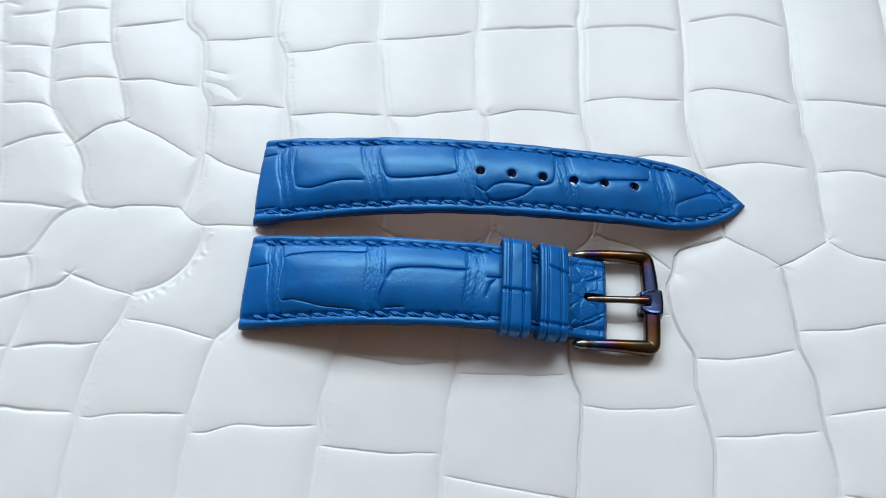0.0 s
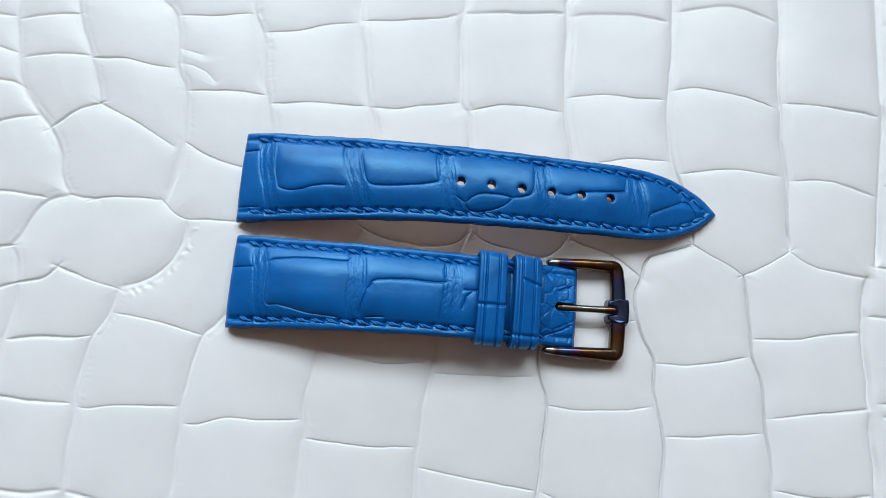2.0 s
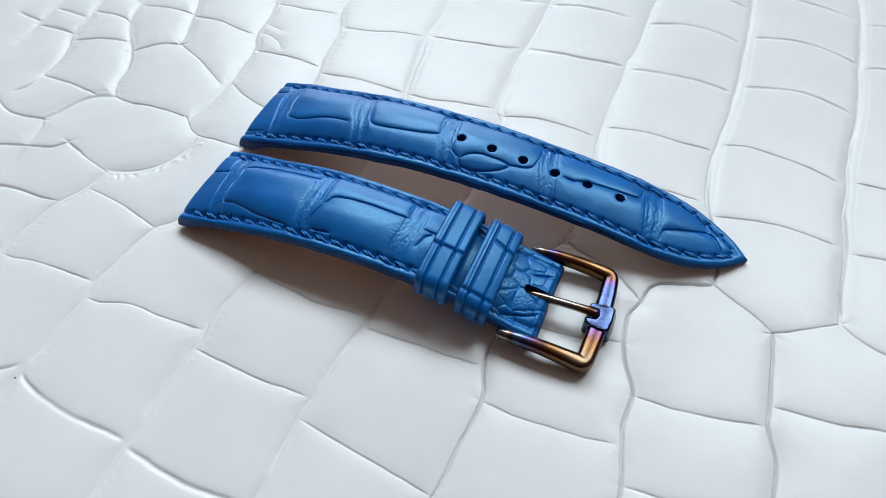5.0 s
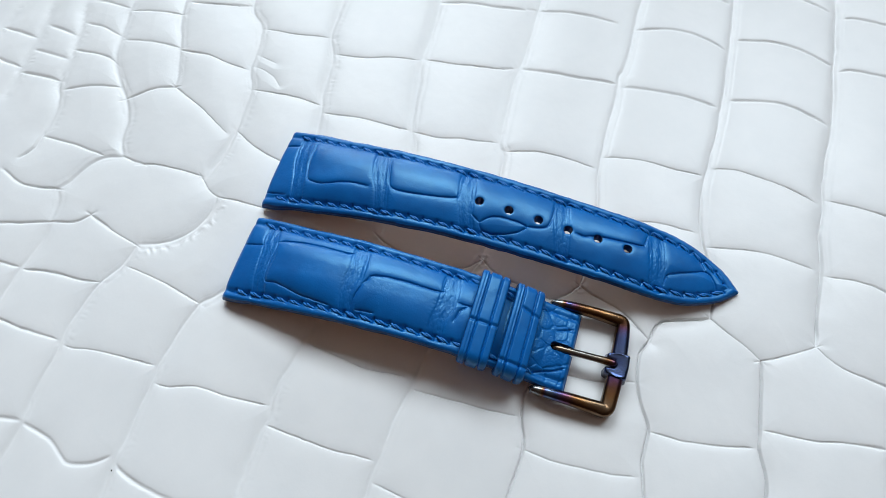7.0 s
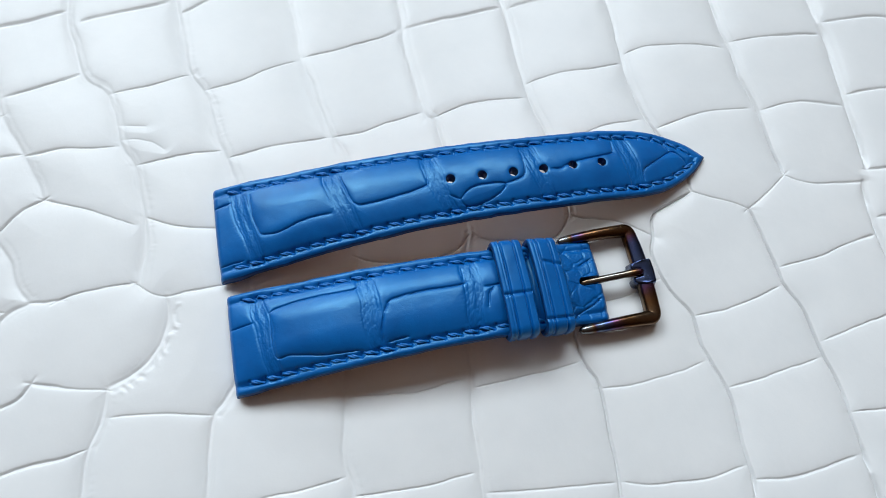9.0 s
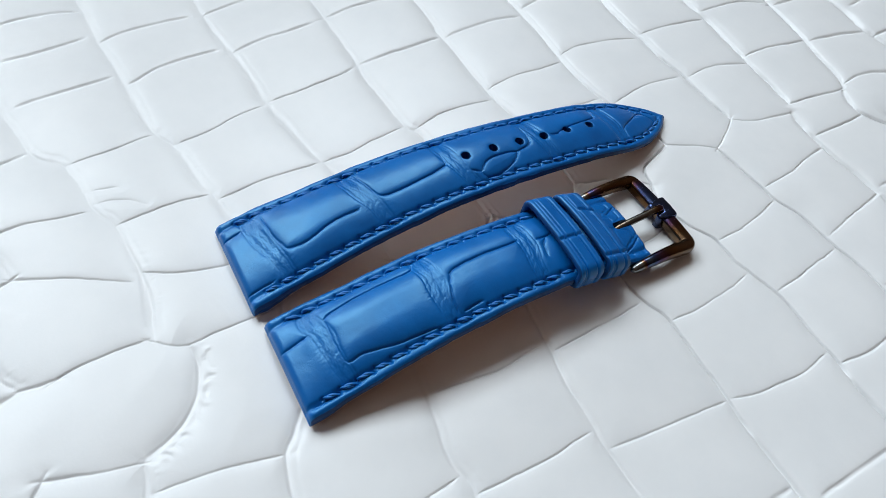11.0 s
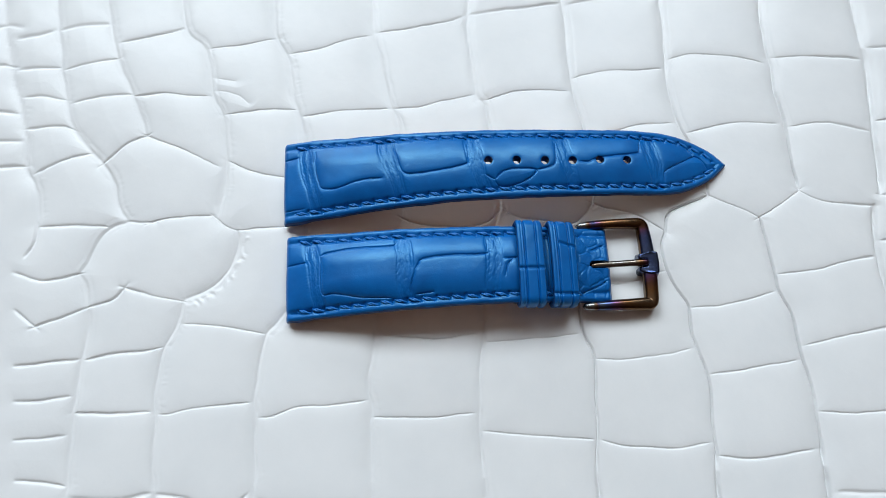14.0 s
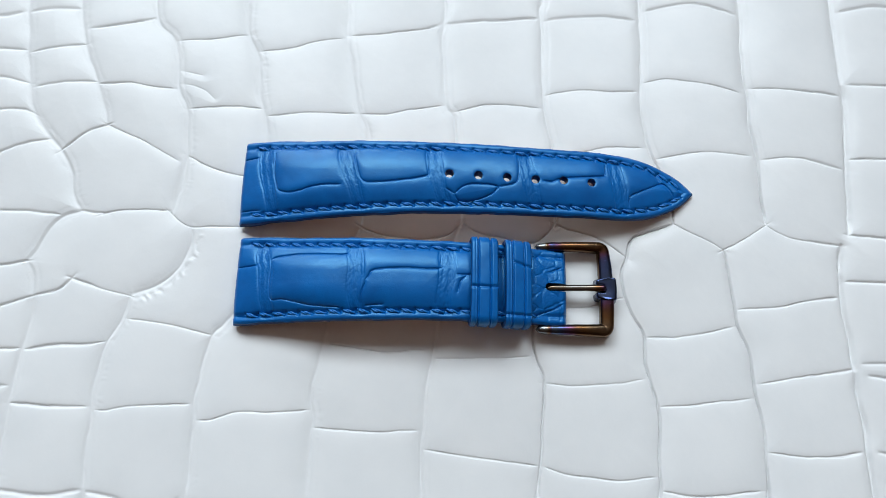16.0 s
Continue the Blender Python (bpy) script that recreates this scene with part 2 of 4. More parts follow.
def room():
    x0, x1, y0, y1, z0, z1 = -1.9, 1.7, -2.2, WIN_Y, -0.756, 2.45
    t = 0.12
    for name, b in (("wall_east", (x1, y0 - t, z0, x1 + t, y1 + t, z1)), ("wall_west", (x0 - t, y0 - t, z0, x0, y1 + t, z1)),
                    ("wall_south", (x0, y0 - t, z0, x1, y0, z1))):
        bm = bmesh.new()
        box(bm, *b)
        south = name == "wall_south"
        tagged(new(name, from_bm(name, bm, FILL_CUT_WALL if south else BOUNCE_WALL)), "unseen dark brown wall added to cut the light from the front" if south else "unseen brown room wall added to tint the shadows", "wall", kind="structure")
    bm = bmesh.new()
    edge = x0
    for left, right, lights in WINDOWS:
        box(bm, edge, y1, z0, left, y1 + t, z1)
        foot = z0
        for low, high, _ in lights:
            box(bm, left, y1, foot, right, y1 + t, low)
            foot = high
        box(bm, left, y1, foot, right, y1 + t, z1)
        edge = right
    box(bm, edge, y1, z0, x1, y1 + t, z1)
    tagged(new("wall_north", from_bm("wall_north", bm, BOUNCE_WALL)), "unseen brown wall with two window openings, added to tint the shadows", "wall", kind="structure")
    bm = bmesh.new()
    box(bm, x0 - t, y0 - t, z1, x1 + t, y1 + t, z1 + t)
    tagged(new("ceiling", from_bm("ceiling", bm, CEILING)), "unseen brown ceiling added for bounced light", "ceiling", kind="structure")
    bm = bmesh.new()
    box(bm, x0 - t, y0 - t, z0 - t, x1 + t, y1 + t, z0)
    tagged(new("floor", from_bm("floor", bm, WOOD)), "brown wooden floor", "floor", kind="structure")
    for i, (left, right, lights) in enumerate(WINDOWS):
        window = thing(f"window_{i + 1}", "white painted window frame in the wall opening", "window", "structure")
        for b in (b for low, high, _ in lights for b in ((left, low, right, low + 0.03), (left, high - 0.03, right, high), (left, low + 0.03, left + 0.03, high - 0.03), (right - 0.03, low + 0.03, right, high - 0.03))):
            bm = bmesh.new()
            box(bm, b[0], y1 + 0.04, b[1], b[2], y1 + 0.09, b[3], 0.006)
            part("window_frame", from_bm("window_frame", bm, FRAME), window)


def table():
    ob = thing("table", "brown wooden table under the leather hide", "table")
    bm = bmesh.new()
    box(bm, -0.6, -0.45, TABLE_Z - 0.03, 0.6, 0.45, TABLE_Z, 0.004)
    part("tabletop", from_bm("tabletop", bm, WOOD), ob)
    for x in (-0.54, 0.54):
        for y in (-0.39, 0.39):
            bm = bmesh.new()
            box(bm, x - 0.03, y - 0.03, -0.756, x + 0.03, y + 0.03, TABLE_Z - 0.03, 0.003)
            part("leg", from_bm("leg", bm, WOOD), ob)


room()
table()

# ---------------------------------------------------------------- the white leather hide
# All in millimetres on the plan. Folds run between the rows of scales, creases across the rows.
FOLDS, CREASES = [], []


def fold(*xy):
    FOLDS.append(xy)


def crease(*xy):
    CREASES.append(xy)


fold(-143.5, 30, -143.5, 24, -143.5, 19.5)
fold(-134.5, 33, -133, 25, -132, 17, -131.5, 11, -131, 7.5, -130.5, 1)
fold(-125, 35.5, -121.5, 24, -119.5, 16.5, -119, 11, -118, 7.5, -115.5, 2.5, -114.5, -3, -114.5, -7)
fold(-112.5, 39, -110, 27.5, -107.5, 19, -102, 12, -99, 9, -96.5, 4.5, -94, -3, -91, -7)
fold(-103, 91, -101.5, 78, -102, 64, -100, 50, -97, 38.5, -92.5, 28.5, -90, 21.5, -88, 16)
fold(-85.5, 87, -81.5, 79.5, -81.5, 73.5, -82, 63.5, -80.5, 54, -78.5, 46, -74, 41.5, -72, 33.5, -71, 26.5, -68.5, 21, -67.5, 15, -67, 8.5, -67.5, 1.5, -69, -7)
fold(-57.5, 80.5, -56.5, 67.5, -55.5, 57, -54.5, 43.5, -51, 36.5, -49.5, 25.5, -48, 20, -46.5, 11, -46, 0, -47, -12, -49, -22, -50, -31)
fold(-31, 90.5, -31.5, 82.5, -30, 66.5, -28, 51, -28, 42.5, -26, 31.5, -24, 22.5, -22.5, 18.5, -21.5, 11.5, -22, 1.5, -22, -9.5)
fold(-2.5, 73.5, -2, 58, -2.5, 43.5, -2, 33, -1, 23.5, 1, 20.5, 2, 12.5, 3, 1, 3.5, -8.5)
fold(24.5, 83.5, 24.5, 73, 24.5, 56, 23.5, 52, 24, 42.5, 24, 31.5, 24.5, 22, 26, 13, 27, 1, 26.5, -8)
fold(48.5, 92.5, 49.5, 75, 50.5, 57, 50.5, 44.5, 50, 32.5, 49.5, 25.5, 50, 18.5, 51.5, 12, 56, 0.5, 56.5, -7.5)
fold(74, 101.5, 76, 92, 77, 71.5, 78, 53, 77.5, 42, 77.5, 31, 78, 20, 79, 11, 79, 0.5, 79.5, -6.5)
fold(103, 32, 103, 26.5, 102, 13, 101.5, 5.5, 101, -2, 100, -9)
fold(130, 32, 127.5, 13, 125.5, 5.5, 123.5, -5.5, 121, -10.5)
fold(152, 27, 151.5, 15, 150, 6.5, 150.5, 2, 151, -6)
fold(119.5, -11.5, 117.5, -19.5, 123, -28.5)
fold(68.5, -13.5, 69.5, -19.5, 70, -26.5, 70.5, -32.5, 72.5, -38, 73, -47, 74, -54.5, 74.5, -62.5, 74, -74)
fold(56.5, -7.5, 46, -11, 44, -16.5, 43, -20.5, 44, -27, 45.5, -31, 47.5, -35.5, 47.5, -42.5, 50, -51.5, 50, -58.5, 49.5, -67.5, 49, -74)
fold(97.5, -12, 96.5, -19.5, 96.5, -28, 97, -36.5, 97.5, -43)
fold(22, -15, 21.5, -26, 21, -38, 22, -42.5, 23.5, -46.5, 23, -55.5, 22, -66, 21.5, -73.5)
fold(3.5, -8.5, 0.5, -16, -1.5, -26, -2.5, -37.5, -4, -47.5, -5, -58, -5, -63, -4.5, -73.5)
fold(-22, -9.5, -26, -19, -27.5, -28.5, -28.5, -36.5, -29.5, -43.5, -31, -50, -30.5, -56, -31, -61.5, -31, -73.5)
fold(-50, -31, -53.5, -35.5, -55.5, -37.5, -57, -43, -58.5, -51, -58, -55.5, -58, -63, -58, -73)
fold(-76.5, -28.5, -78.5, -35, -80.5, -39.5, -81.5, -45.5, -82, -52.5, -81.5, -57.5, -81.5, -65, -81, -73)
fold(-100, -29, -99.5, -36, -100.5, -44, -101.5, -52, -101.5, -62.5, -101.5, -73)
fold(-63.5, -11, -63, -14.5, -64, -18.5, -66.5, -22.5, -70.5, -26, -76.5, -28.5)
fold(-103, -20.5, -101, -24, -100, -29)
fold(-103, -20.5, -101, -18, -99.5, -14.5, -97.5, -10.5, -95, -8.5, -91, -7)
crease(-123.5, 46.5, -119.5, 47, -116.5, 48)
crease(-122, 37, -113.5, 37)
crease(-120.5, 28.5, -115.5, 28.5, -110.5, 27.5)
crease(-119, 19.5, -110, 19.5, -107, 18)
crease(-115.5, 7.5, -110, 10, -103, 11.5)
crease(-113, 48.5, -107, 49.5, -100.5, 49.5)
crease(-110.5, 36.5, -104.5, 37.5, -97.5, 39)
crease(-107.5, 26.5, -101, 27.5, -93, 28)
crease(-99, 9, -94, 13, -88, 16)
crease(-95, 44, -89, 45, -79.5, 47)
crease(-91.5, 27.5, -82, 27.5, -73, 26.5)
crease(-88, 16, -81, 13, -70.5, 7.5)
crease(-72, 40.5, -65, 41, -54.5, 42.5)
crease(-67.5, 21, -61, 21.5, -49.5, 21.5)
crease(-66.5, 8, -62, 5.5, -57, 3.5, -50.5, 2.5, -43, 2)
crease(-49.5, 38, -43, 39, -35.5, 41.5, -30, 42.5)
crease(-46.5, 19.5, -38, 20.5, -25.5, 20.5)
crease(-26, 43.5, -17.5, 44, -8, 45.5, -5, 46.5)
crease(-22, 20.5, -16, 20.5, -10.5, 22, -2.5, 23.5)
crease(-2, 47.5, 6, 48, 22, 49.5)
crease(2, 22, 10, 24, 22.5, 23.5)
crease(25, 49, 36, 50.5, 48, 50)
crease(25.5, 27, 35, 28.5, 48, 28.5)
crease(34.5, 11.5, 40, 12.5, 48.5, 13)
crease(52, 31.5, 57, 32.5, 66, 31.5, 74.5, 29.5)
crease(53.5, 10, 61.5, 11.5, 67, 12, 75.5, 11.5)
crease(78, 30.5, 87.5, 30.5, 100.5, 29)
crease(80, 10.5, 88.5, 11, 100.5, 8.5)
crease(56.5, -7.5, 60.5, -9.5, 65, -11.5, 68.5, -13.5)
crease(68.5, -13.5, 74.5, -10.5, 79.5, -7)
crease(79.5, -7, 83.5, -9.5, 89, -11, 97, -12)
crease(48.5, -36, 56, -35.5, 68, -33)
crease(51, -52, 59, -51.5, 71.5, -49.5)
crease(50.5, -70.5, 58.5, -71.5, 72, -70)
crease(71, -28.5, 79, -28, 87.5, -26, 94, -25)
crease(74.5, -46, 81, -45, 96.5, -42.5)
crease(75.5, -62, 83.5, -62.5, 95, -61.5)
crease(23.5, -47, 31, -47.5, 38, -47, 45.5, -46)
crease(23.5, -66, 30, -67.5, 39, -68.5, 47.5, -67.5)
crease(-2, -42, 4, -42, 19, -41)
crease(-3.5, -63, 3.5, -64, 12.5, -65, 20.5, -65.5)
crease(-29, -58.5, -20, -59, -7, -58.5)
crease(-26.5, -39.5, -17.5, -40.5, -6, -40)
crease(-56, -57, -54, -57, -48, -55, -40, -55, -33, -54.5)
crease(-76, -34, -69.5, -35, -61, -36.5, -55.5, -37.5)
crease(-81, -55.5, -78.5, -55.5, -73.5, -54.5, -60.5, -53.5)
crease(-101, -54.5, -93.5, -55, -84, -55)
crease(-99, -41.5, -95, -41, -87, -40.5, -80.5, -39.5)
crease(-91, -24.5, -85, -26.5, -76.5, -28.5)
crease(-91, -24.5, -94, -27.5, -100, -29, -106.5, -31.5, -112.5, -33.5)
crease(-112.5, -33.5, -116.5, -30)
crease(-114.5, -42.5, -108.5, -42, -101.5, -41.5)
crease(-114, -51, -109, -51, -103.5, -50.5)
crease(-113, -60, -109, -60, -104, -59.5)
crease(-112, -69, -108, -69.5, -103, -70.5)
crease(-117.5, -20, -113, -21.5, -107.5, -21.5, -103, -20.5)
crease(-113, -8, -104.5, -8, -97.5, -8.5)
crease(-91, -7, -85.5, -8)
crease(-85.5, -8, -81.5, -7, -76.5, -6.5, -70.5, -6.5)
crease(-69.5, -7, -66.5, -9.5, -63.5, -11, -58.5, -10.5, -48.5, -10.5)
crease(-22, -9.5, -17.5, -11.5, -6.5, -12.5, 0, -11.5, 3.5, -8.5)
crease(3.5, -8.5, 8.5, -11, 19.5, -13, 24, -11, 26.5, -8)
crease(26.5, -8, 30, -9.5, 37, -11.5, 44, -16)
crease(25, -29.5, 34.5, -28.5, 43, -26.5)
crease(-47.5, -23, -37, -20, -27.5, -21.5)
crease(-113, 87.5, -108, 89, -105, 91.5)
crease(-113, 75.5, -108.5, 77, -104.5, 78)
crease(-99, 78.5, -90, 81, -81, 82)
crease(-99, 63, -92, 64, -83, 65.5)
crease(-77.5, 78.5, -71, 78.5, -61.5, 80)
crease(-77, 62, -69.5, 63, -59, 64)
crease(-54, 60.5, -44, 64, -33, 65)
crease(-56, 78, -49, 79.5, -36, 80)
crease(-31, 79.5, -20.5, 81.5, -10.5, 82)
crease(-29, 63, -20, 65, -7.5, 66.5)
crease(-4, 67.5, 7.5, 69.5, 18, 69.5)
crease(25.5, 69, 35.5, 71.5, 43, 70.5, 48.5, 69)
crease(52.5, 73, 60.5, 74.5, 67.5, 74, 76, 71.5)
crease(53, 53, 59.5, 54.5, 67, 55, 77, 52)
crease(54, 92, 62.5, 92.5, 74, 89.5)
crease(31.5, 86, 38.5, 87, 46, 85.5)
crease(78.5, 88.5, 82.5, 89, 100, 88)
crease(79, 70.5, 83.5, 71.5, 100, 70)
crease(105.5, 32, 117, 31.5, 126.5, 28.5)
crease(102, 11, 112, 11, 125, 9.5)
crease(128.5, 26.5, 137, 26, 150.5, 26)
crease(125.5, 9, 135.5, 7.5, 146.5, 5.5)
crease(151, 2.5, 162, 2.5, 174, 1)
crease(100, -9, 109, -10, 117, -11, 121, -10.5)
crease(122, -9.5, 132, -9, 141.5, -12)
crease(98, -21, 108.5, -21, 116, -20.5)
crease(101, -41, 107.5, -41, 120, -42)
crease(26.5, -87.5, 37.5, -87.5, 48, -87.5)
crease(-130.5, 25, -124, 24)
crease(-130, 16.5, -122, 16)
crease(-130, 8.5, -125, 9, -119, 9)
crease(-142, 21, -134.5, 20.5)
crease(-138, 10.5, -132.5, 10)
crease(-80.5, -73.5, -73.5, -75, -68, -78, -63.5, -77, -60.5, -75)
crease(-56.5, -75.5, -54.5, -76.5, -43, -78, -33, -78)
crease(-28.5, -79, -18, -80, -8, -79.5)
crease(-2.5, -82, 10, -83.5, 20, -83.5)
crease(-99.5, -73.5, -90, -74.5, -83, -73.5)
crease(77, -80, 87, -80.5, 98, -79.5)
crease(77, -98, 87, -98.5, 98, -98)
crease(-114.5, -7, -114.5, -11.5, -116, -14)

# fine creasing on one scale
crease(-70, 31.5, -68, 31, -66.5, 30.7)
crease(-70, 27.6, -67, 27.2, -64, 26.2, -62.5, 24.8)


def beyond():
    """The rows of scales go on past the part that was laid out above."""
    rng = random.Random(5)
    tops = sorted((f[0], f[1]) for f in FOLDS if f[1] > 60)
    for f in list(FOLDS):
        if f[1] > 24 and f[1] < 140 and f[1] > f[-1]:
            x, y, slope = f[0], f[1], (f[0] - f[2]) / max(3.0, abs(f[1] - f[3]))
            slope = max(-0.3, min(0.3, slope))
            fold(x + slope * (165 - y) * 0.6, 165, x + slope * 15, y + 20, x, y)
        if f[-1] < -66:
            x, y = f[-2], f[-1]
            fold(x, y, x + rng.uniform(-1, 1), y - 30, x + rng.uniform(-3, 3), -150)
    for (xa, ya), (xb, yb) in zip(tops, tops[1:]):
        y = max(ya, yb) + rng.uniform(4, 10)
        while y < 160:
            crease(xa + 2.5, y - 1, (xa + xb) / 2, y + 1.2, xb - 2.5, y + rng.uniform(0, 2))
            y += rng.uniform(17, 22)
    ends = sorted((f[-2], f[-1]) for f in FOLDS if -80 < f[-1] < -66)
    for (xa, ya), (xb, yb) in zip(ends, ends[1:]):
        y = -92 - rng.uniform(0, 6)
        while y > -145:
            crease(xa + 2.5, y - 1, (xa + xb) / 2, y - 1.6, xb - 2.5, y)
            y -= rng.uniform(17, 22)
    for x0, x1 in ((104, 128), (131, 150)):
        y = 50 + x0 % 5
        while y < 120:
            crease(x0 + 2, y, (x0 + x1) / 2, y + 1.5, x1 - 2, y)
            y += rng.uniform(17, 20)
    fold(97.5, -43, 98.5, -75, 98, -150)
    for x in (178, 203):
        fold(x, 165, x + 3, 60, x - 2, -20, x + 1, -150)
    for x in (124, 150):
        fold(x, -24 - (x - 124) * 0.3, x - 3, -70, x - 1, -150)
    for x0, x1 in ((100, 122), (124, 148), (152, 176), (179, 201)):
        y = -42 - (x0 % 7)
        while y > -145:
            crease(x0 + 2, y, (x0 + x1) / 2, y - 1, x1 - 2, y + 1)
            y -= rng.uniform(17, 21)
    for x0, x1 in ((155, 176), (179, 201)):
        y = 150 - (x0 % 5)
        while y > -30:
            crease(x0 + 2, y, (x0 + x1) / 2, y + 1, x1 - 2, y + 1)
            y -= rng.uniform(17, 21)
    for x in (-123, -134, -145, -156, -168):
        fold(x - 2, -36 - (x + 123) * 0.8, x + 1, -80, x + 3, -150)
    for x in (-156, -168, -180):
        fold(x - 4, 165, x, 80, x + 1, 30, x + 6, -16)
    for x0, x1 in ((-178, -168), (-166, -157), (-155, -146), (-143, -135), (-132, -124), (-121, -103)):
        for lo, hi in ((-145, -40), (36, 160)):
            y = lo + (x1 % 6)
            while y < hi and not (x0 == -121 and lo > 0 and y < 56) and not (x0 == -121 and lo < 0 and y > -74):
                crease(x0 + 1.5, y, (x0 + x1) / 2, y + 0.6, x1 - 1.5, y)
                y += rng.uniform(9, 12)


beyond()


def groove_height(d, half, depth):
    return -depth * np.exp(-(d / half) ** 2)


def hide():
    # a finer net round the straps, a coarser one far from them; finest across the creases
    h = 0.20
    gx = np.concatenate([np.arange(-172, -118, 0.8), np.arange(-118, -86, 0.36), np.arange(-86, 12, 0.27), np.arange(12, 82, 0.18), np.arange(82, 92, 0.3), np.arange(92, 130, 0.42), np.arange(130, 195, 0.9)])
    gy = np.concatenate([np.arange(-112, -72, 0.34), np.arange(-72, 46, 0.16), np.arange(46, 122, 0.34)])
    nx, ny = len(gx), len(gy)
    X, Y = np.meshgrid(gx, gy)
    P = np.stack([X.ravel(), Y.ravel()], 1)
    jig = 0.30 * np.stack([value_noise(P[:, 0], P[:, 1], 7, 3), value_noise(P[:, 0], P[:, 1], 7, 4)], 1) \
        + 0.09 * np.stack([value_noise(P[:, 0], P[:, 1], 2.1, 5), value_noise(P[:, 0], P[:, 1], 2.1, 6)], 1)
    W = P + jig      # the lines waver a little
    n = len(P)
    coarse_x = np.interp(X.ravel(), (-122, -114, -88, -82, 88, 94, 126, 134), (1, 0.5, 0.5, 0, 0, 0.5, 0.5, 1))
    coarse = np.maximum(coarse_x, np.interp(Y.ravel(), (-74, -68, 42, 48), (1, 0, 0, 1)))
    fine = np.interp(X.ravel(), (10, 15, 79, 84), (0, 1, 1, 0)) * np.interp(Y.ravel(), (6, 14), (1, 0))
    faint_corner = 1 - 0.3 * np.interp(X.ravel(), (-104, -96), (1, 0)) * np.interp(Y.ravel(), (8, 16), (0, 1))
    G, R, near_all, near_fold = np.zeros(n), np.zeros(n), np.full(n, 9.0), np.full(n, 12.0)
    number = np.arange(n).reshape(ny, nx)

    def beside(curve, reach):
        """along() on the part of the net round the curve."""
        (x0, y0), (x1, y1) = curve.min(0) - reach - 0.8, curve.max(0) + reach + 0.8
        sub = number[np.searchsorted(gy, y0):np.searchsorted(gy, y1), np.searchsorted(gx, x0):np.searchsorted(gx, x1)].ravel()
        found = along(W[sub], curve, reach) if len(sub) else None
        return None if found is None else (sub[found[0]], *found[1:])

    wall = np.full(n, 9.0)
    rng = random.Random(11)
    for kind, lines in (("fold", FOLDS), ("crease", CREASES)):
        for xy in lines:
            curve = spline(xy, 1.2)
            if kind == "crease":      # runs right into the folds at its ends
                for k, o in ((0, 2), (-1, -3)):
                    curve[k] += (curve[k] - curve[o]) / np.hypot(*(curve[k] - curve[o])) * 1.5
            got = beside(curve, 12.0 if kind == "fold" else 9.0)
            if got is None:
                continue
            if kind == "fold":
                near_fold[got[0]] = np.minimum(near_fold[got[0]], got[1])
                got = tuple(v[got[1] < 9.0] for v in got)
            i, d, side, way, foot, end = got
            near_all[i] = np.minimum(near_all[i], d)
            if kind == "fold":
                fade = np.clip(0.35 + end / 6.0, 0, 1) * faint_corner[i]
                lump = value_noise(way, way * 0, 9.0, rng.randrange(999))
                wide = 1.7 + 0.5 * lump
                right = np.clip(W[i, 0] / 25, 0, 1)
                plain_side = right * np.clip((16 - W[i, 1]) / 14, 0, 1)      # single lines here, doubled ones farther up
                sharp = np.clip(0.25 + 0.0070 * W[i, 0], 0.12, 0.62) * np.clip(1 - (W[i, 1] - 4) / 20 * np.clip((110 - W[i, 0]) / 40, 0.5, 1) * 0.7, 0.28, 1) * (1 + 0.4 * value_noise(way, way * 0, 6.0, 80))
                sd = d * side
                stray = curve[:, 0].mean() < -15
                core = sd - stray * (0.55 * value_noise(way, way * 0, 13.0, rng.randrange(999)) + 0.12 * value_noise(way, way * 0, 2.0, 78))
                g = fade * (-(0.20 + 0.12 * np.clip((W[i, 0] - 60) / 12, 0, 1)) * np.exp(-(d / wide) ** 2) - sharp * np.exp(-(core / (0.32 - 0.12 * fine[i] + 0.26 * coarse[i])) ** 2) - (0.36 + 0.06 * fine[i]) * right * np.maximum(np.clip((14 - W[i, 1]) / 14, 0, 1), 0.6 * np.clip((W[i, 0] - 45) / 25, 0, 1)) * np.exp(-(core / (0.32 - 0.14 * fine[i] + 0.24 * coarse[i])) ** 2) - (0.03 + 0.03 * np.clip((W[i, 1] - 6) / 12, 0, 1) * np.clip((W[i, 0] + 30) / 30, 0, 1)) * (1 - plain_side) * np.exp(-((core - 1.7) / 0.30) ** 2))
                r = (0.10 - 0.05 * np.clip((W[i, 1] - 8) / 12, 0, 1)) * (1 - 0.92 * plain_side) * (1 - 0.6 * right) * fade * np.exp(-((core - 0.72) / 0.42) ** 2) * (0.75 + 0.5 * value_noise(way, way * 0, 2.6, rng.randrange(999)))
                seam = np.abs(value_noise(sd * 1.5 + 0.6 * value_noise(way, sd, 2.5, 6), way * 0.35, 1.0, 79))
                r += 0.07 * (1 - np.maximum(plain_side, 0.5 * right)) * fade * (seam - 0.35) * np.exp(-(d / 1.5) ** 4)
                mask = np.clip(value_noise(way, way * 0, 11.0, rng.randrange(999)) * 2.2 - 0.3, 0, 1) * np.clip((20 - curve[:, 0].mean()) / 50, 0, 1)
                if xy[:2] == (-63.5, -11):      # the one strongly puckered fold
                    mask = 2.6 * np.clip(end / 3, 0, 1)
                ripple = np.sin(2 * np.pi * way / (2.5 if xy[:2] == (-63.5, -11) else 1.9) + 4.5 * value_noise(way, sd, 2.7, 77))
                knot = np.zeros(len(i))
